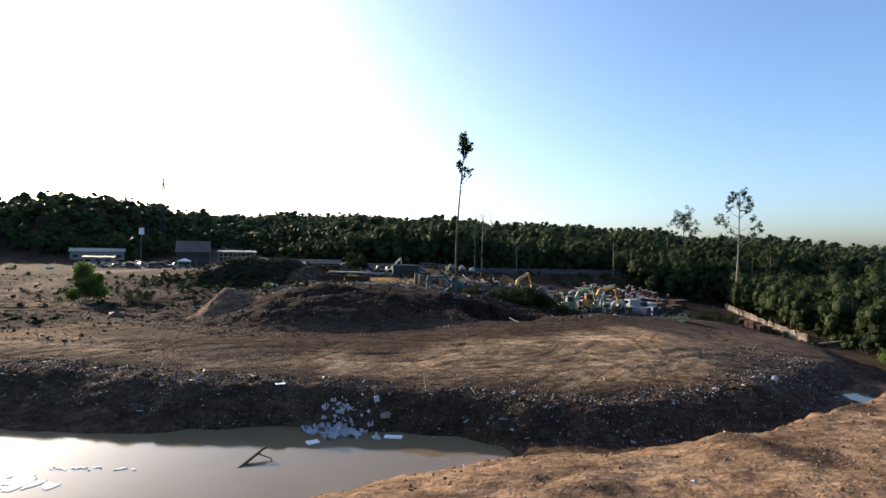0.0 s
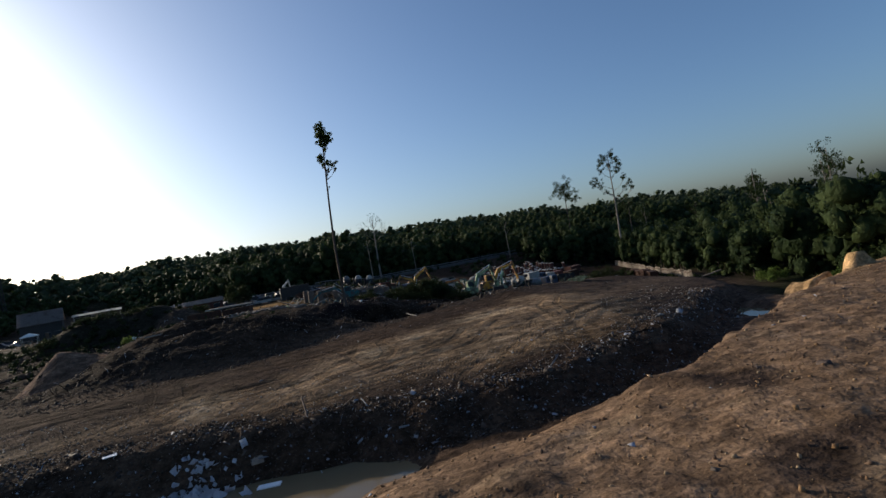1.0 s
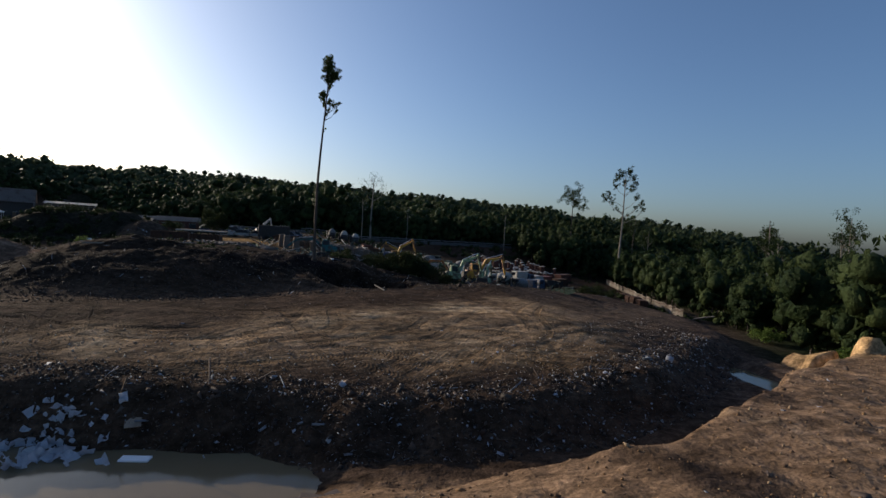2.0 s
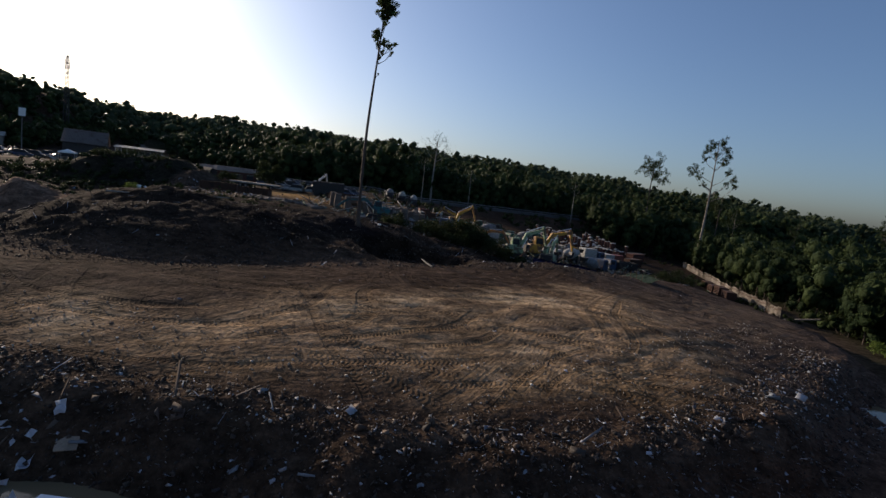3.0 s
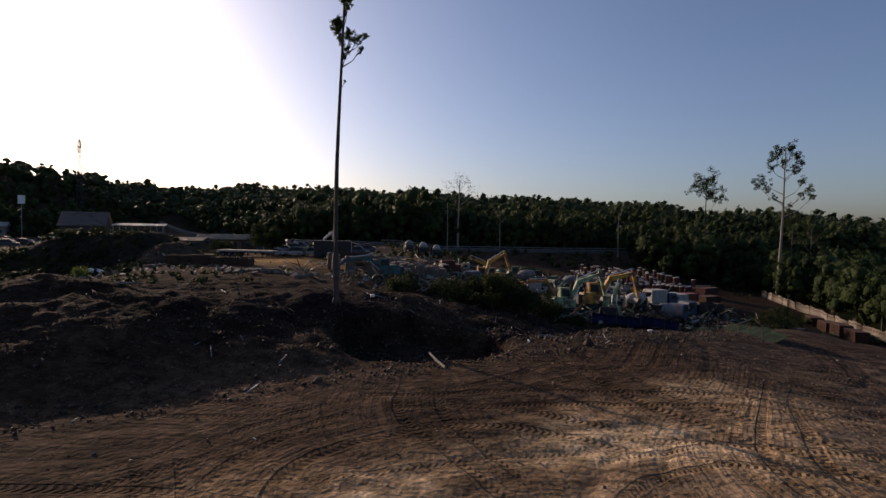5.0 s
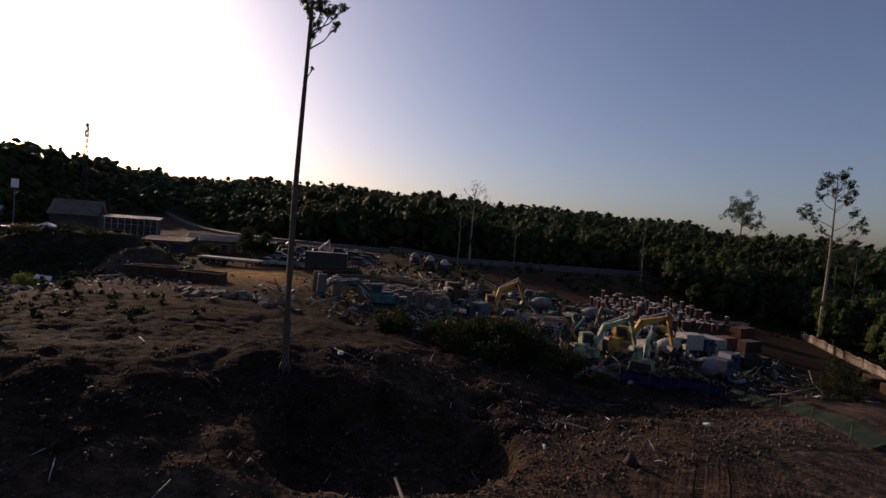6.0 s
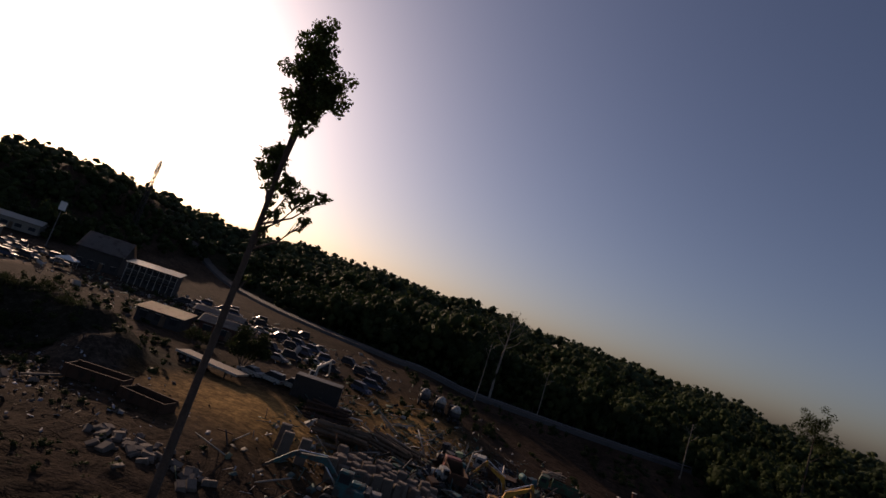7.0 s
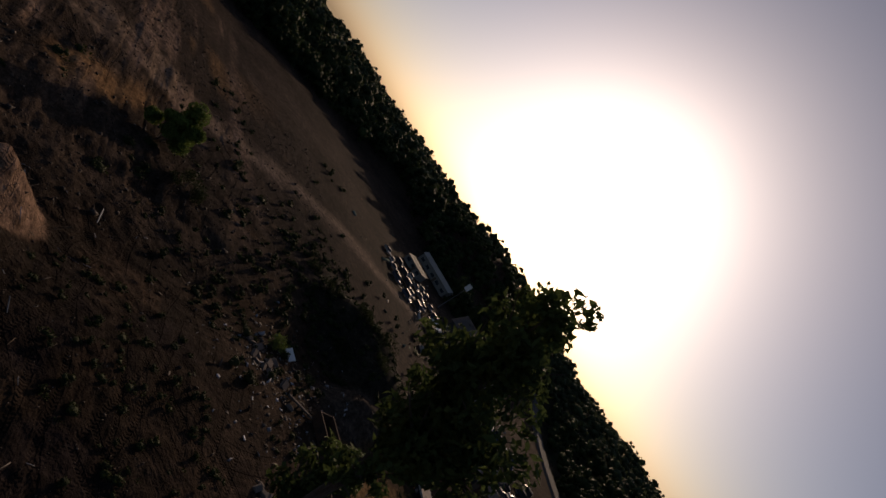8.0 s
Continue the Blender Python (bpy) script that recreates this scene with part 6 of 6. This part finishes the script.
panel("foam_board", -2.8, 39.7, WATER_Z - 0.02, 1.35, 0.55, 0.1, -8, PLASTIC, "white foam board floating at the water's edge", "board")
panel("foam_board", -8.6, 38.6, WATER_Z - 0.02, 0.9, 0.7, 0.08, 30, PLASTIC, "white foam board floating at the water's edge", "board")
panel("concrete_plank", -15.1, 39.4, gz(-15.1, 39.4) + 0.05, 4.6, 0.55, 0.4, 2, CONCRETE, "long grey concrete plank lying along the bank", "plank")
panel("paper_sheet", -12.6, 44.4, gz(-12.6, 44.4) + 0.05, 0.8, 0.6, 0.06, 20, PLASTIC, "pale sheet of card on the bank", "card")
panel("card_sheet", -3.6, 41.8, gz(-3.6, 41.8) + 0.05, 0.75, 0.7, 0.06, 15, PALE_WOOD, "brown sheet of card on the bank", "card", (35, 0))
for k, (px, py, sx, tn) in enumerate(((4.6, 35.0, 0.9, 20), (5.4, 34.7, 1.1, -15), (6.3, 34.6, 0.7, 40), (3.9, 34.6, 0.6, 5))):
    panel("flat_stone", px, py, gz(px, py) + 0.02, sx, 0.6, 0.14, tn, CONCRETE, "pale flat stone at the water's edge", "stone", (4, 3))
log = thing("fallen_log", -11.8, 35.4, WATER_Z, 0, "dark log sticking up out of the pond", "log")
part("trunk", limb(bmesh.new(), [(-0.9, -1.6, -0.25), (-0.2, -0.4, 0.15), (0.5, 0.9, 0.55)], 0.13, 0.1), DARK_WOOD, log)
part("branch", limb(bmesh.new(), [(0.2, 0.3, 0.3), (1.1, 0.1, 0.1), (1.5, -0.6, -0.2)], 0.05, 0.03), DARK_WOOD, log)
foam = thing("foam_scum", -23.5, 33.0, WATER_Z + 0.004, 0, "white scum and foam floating along the pond's edge", "foam", kind="stuff")
fb = bmesh.new()
for k in range(70):
    lone = k > 44
    px, py = (rg.uniform(-1.0, 5.0), 1.0 + rg.gauss(0, 0.12)) if lone else (-1.3 + rg.gauss(0, 1.0), -0.9 + rg.gauss(0, 0.4))
    r = rg.uniform(0.06, 0.16) if lone else rg.uniform(0.15, 0.4)
    lathe([(r, 0.0), (r * 0.9, 0.03), (r * 0.3, 0.05)], 7, fb, pose(px, py, 0.002 * (k % 5), 0, 0, rg.uniform(0, 360)) @ Matrix.Diagonal((1.7, 0.8, 1, 1)))
part("froth", fb, CANVAS, foam)


def log_thing(x, y, turn, length, r, label, rise=0.0, mat=PALE_BARK):
    root = thing("log", x, y, gz(x, y) + r * 0.6, turn, label, "log")
    part("trunk", limb(bmesh.new(), [(-length / 2, 0, 0), (0, 0.08 * length * 0.3, rise / 2), (length / 2, 0, rise)], r, r * 0.7), mat, root)
    return root


log_thing(16.6, 77.6, 52, 3.2, 0.12, "pale fallen trunk lying on the dug earth")
log_thing(19.0, 82.2, 40, 2.4, 0.1, "pale fallen trunk lying on the dug earth")
log_thing(22.4, 84.6, -30, 2.0, 0.1, "pale stick lying on broken clods")
log_thing(12.2, 72.6, 110, 2.6, 0.09, "pale stick lying on the dark earth", 0.3)
log_thing(-10.5, 79.5, 25, 2.6, 0.09, "pale stick lying on the earth heap")
log_thing(-18.0, 76.0, 18, 3.4, 0.1, "pale stick lying on the earth heap")
log_thing(78.5, 99.0, -40, 6.0, 0.2, "pale fallen trunk beside the fence", 1.6)
panel("white_bag", 7.0, 86.5, gz(7.0, 86.5), 0.34, 0.26, 0.22, 20, CANVAS, "white bag lying on the earth heap", "bag")
panel("white_bag", 31.5, 85.3, gz(31.5, 85.3), 0.42, 0.28, 0.2, 20, CANVAS, "white bag lying on broken clods", "bag")
panel("white_board", -33.3, 113.8, gz(-33.3, 113.8) + 0.7, 1.6, 1.0, 0.1, 30, CANVAS, "white board lying tilted on rubble", "board", (25, 10))
panel("white_beam", -24.8, 113.2, gz(-24.8, 113.2) + 0.2, 4.4, 0.25, 0.2, 70, CONCRETE, "long pale beam lying beside the skips", "beam")

# pale sheet fence along the woods' edge
fence = thing("sheet_fence", 0, 0, 0, 0, "weathered pale metal sheet fence below the woods", "fence")
fa, fb_ = Vector((106.5, 178.0)), Vector((77.0, 101.0))
FN = 46
first = None
for k in range(FN):
    p = fa.lerp(fb_, k / FN)
    q = fa.lerp(fb_, (k + 1) / FN)
    a = math.degrees(math.atan2(q.y - p.y, q.x - p.x))
    m = pose(p.x, p.y, gz(p.x, p.y) - 0.15 + 0.12 * math.sin(k * 1.7), rg.uniform(-4, 4), rg.uniform(-1.5, 1.5), a)
    if first is None:
        w = (q - p).length
        bm = corrugated(w, 1.95, 9, 0.05, 0.02, pose(w / 2, 0, 0.98, 90))
        first = part("sheet", bm, FENCE, fence)
        first.matrix_basis = m
        fpost = part("post", box(0.1, 0.1, 2.1, 0, 0.12, 0), DARK_WOOD, fence)
        fpost.matrix_basis = m
    else:
        alike(first, "sheet", fence, m)
        alike(fpost, "post", fence, m)
for k, (px, py) in enumerate(((81, 118), (83, 123), (85.5, 129), (79.5, 113.5))):
    container(px - 3.4, py, 70, RUST, "rusty brown box beside the pale fence", 3.4, 1.8, 1.7, "rusty_box")

# green net and blue tarpaulin before the machines
def curtain(name, p, q, h, mat, label, category, n=40, sag=0.25, lean=0.0, seed=1):
    rng = random.Random(seed)
    root = thing(name, 0, 0, 0, 0, label, category)
    bm = bmesh.new()
    p, q = Vector(p), Vector(q)
    side = Vector((-(q - p).y, (q - p).x)).normalized()
    cols = []
    for i in range(n + 1):
        c = p.lerp(q, i / n)
        z0 = gz(c.x, c.y) - 0.1
        d = 0.16 * math.sin(i * 1.9) + 0.1 * math.sin(i * 0.7 + 1)
        hh = h * (1 - 0.10 * abs(math.sin(i * math.pi / 5)) * sag * 4) + rng.uniform(-0.05, 0.05)
        cols.append([bm.verts.new((c.x + side.x * (d * t + lean * t), c.y + side.y * (d * t + lean * t), z0 + hh * t)) for t in (0, 0.35, 0.7, 1.0)])
    for a, b in zip(cols, cols[1:]):
        for k in range(3):
            bm.faces.new((a[k], b[k], b[k + 1], a[k + 1]))
    bmesh.ops.solidify(bm, geom=list(bm.faces), thickness=0.03)
    part("cloth", bm, mat, root, smooth=True)
    for i in range(0, n + 1, 5):
        c = p.lerp(q, i / n)
        part("pole", tube((c.x, c.y, gz(c.x, c.y) - 0.2), (c.x, c.y, gz(c.x, c.y) + h + 0.15), 0.05, n=6), DARK_WOOD, root)
    return root


weed_rng = np.random.default_rng(88)


def weeds(name, xs, ys, r, h, mat, label, seed):
    """Low weeds and scrub, clump by clump, over a stretch of ground."""
    n = len(xs)
    places = np.stack([xs, ys, ground_at(xs, ys), r * weed_rng.uniform(0.5, 1.5, n), h * weed_rng.uniform(0.4, 1.6, n)], 1)
    V, F, CV, CF, _, _ = planted(places, WEED_KINDS, seed)
    root = thing(name, 0, 0, 0, 0, label, "weeds", kind="stuff")
    for nm, v, f in (("foliage", V, F), ("inner_foliage", CV, CF)):
        me = mesh_of(nm, v, f)
        me.materials.append(mat)
        new(nm, me).parent = root


WEED_KINDS = crown_kinds(15, 6, 60, 0.3, 0.13, 2)
x, y = weed_rng.normal(-44, 16, 420), weed_rng.normal(124, 11, 420)
keep = (x < -19) & (np.hypot(x + 28.5, y - 122) > 4.5)
weeds("heap_weeds", x[keep], y[keep], 0.8, 0.9, DARK_SHRUB, "dark weeds and creepers over the rubbish heap", 61)
x, y = weed_rng.uniform(-46, -6, 420), weed_rng.uniform(84, 112, 420)
keep = (fbm(x, y + 31, 9, 2) > -0.02) & (np.hypot(x + 30.5, y - 80) > 7.5)
weeds("mound_weeds", x[keep], y[keep], 0.5, 0.4, DARK_SHRUB, "low dark weeds over the earth heap", 67)
x, y = weed_rng.uniform(-125, -46, 360), weed_rng.uniform(62, 150, 360)
keep = fbm(x + 13, y, 18, 2) > 0.0
weeds("waste_weeds", x[keep], y[keep], 1.0, 0.8, DARK_SHRUB, "patchy dark weeds over the waste ground", 66)
x, y = weed_rng.uniform(-120, 20, 420), weed_rng.uniform(140, 205, 420)
keep = fbm(x, y, 16, 2) > 0.05
weeds("yard_weeds", x[keep], y[keep], 1.1, 1.3, DARK_SHRUB, "dark weeds between sheds and parked cars", 62)
x, y = weed_rng.uniform(0, 92, 520), weed_rng.uniform(160, 212, 520)
keep = fbm(x, y, 14, 2) + 0.01 * (y - 190) > 0.06
weeds("verge_weeds", x[keep], y[keep], 1.0, 1.5, DARK_SHRUB, "green weeds on the verge below the road", 63)
x, y = weed_rng.uniform(72, 90, 260), weed_rng.uniform(96, 180, 260)
keep = np.abs(x - (77 + (y - 101) * 0.383) - 0.5) < 4.5
x2, y2 = weed_rng.uniform(58, 108, 700), weed_rng.uniform(106, 215, 700)
keep2 = (x2 < 73 + (y2 - 101) * 0.383) & (fbm(x2, y2, 10, 2) > -0.05) & ~((x2 < 82) & (y2 > 146) & (y2 < 190))
weeds("yard_edge_weeds", x2[keep2], y2[keep2], 0.9, 1.0, DARK_SHRUB, "dark weeds along the edge of the yard", 65)
weeds("fence_weeds", x[keep] - 1.5, y[keep], 0.7, 0.9, DARK_SHRUB, "weeds growing along the sheet fence", 64)
x, y = weed_rng.uniform(-12, 64, 420), weed_rng.uniform(134, 168, 420)
keep = (fbm(x + 5, y, 9, 2) > 0.08) & (np.abs(x - 10) > 5)
weeds("slope_weeds", x[keep], y[keep], 0.7, 0.6, DARK_SHRUB, "low dark weeds on the bare slope behind the machines", 68)
curtain("blue_tarpaulin", (33.0, 104.6), (45.0, 106.0), 1.5, TARP, "blue tarpaulin screen before the machines", "tarpaulin", 36, 0.3)
curtain("green_net", (46.5, 107.0), (43.6, 86.5), 0.95, NET, "sagging green shade-net fence beside broken clods", "net fence", 44, 0.4, 1.6)
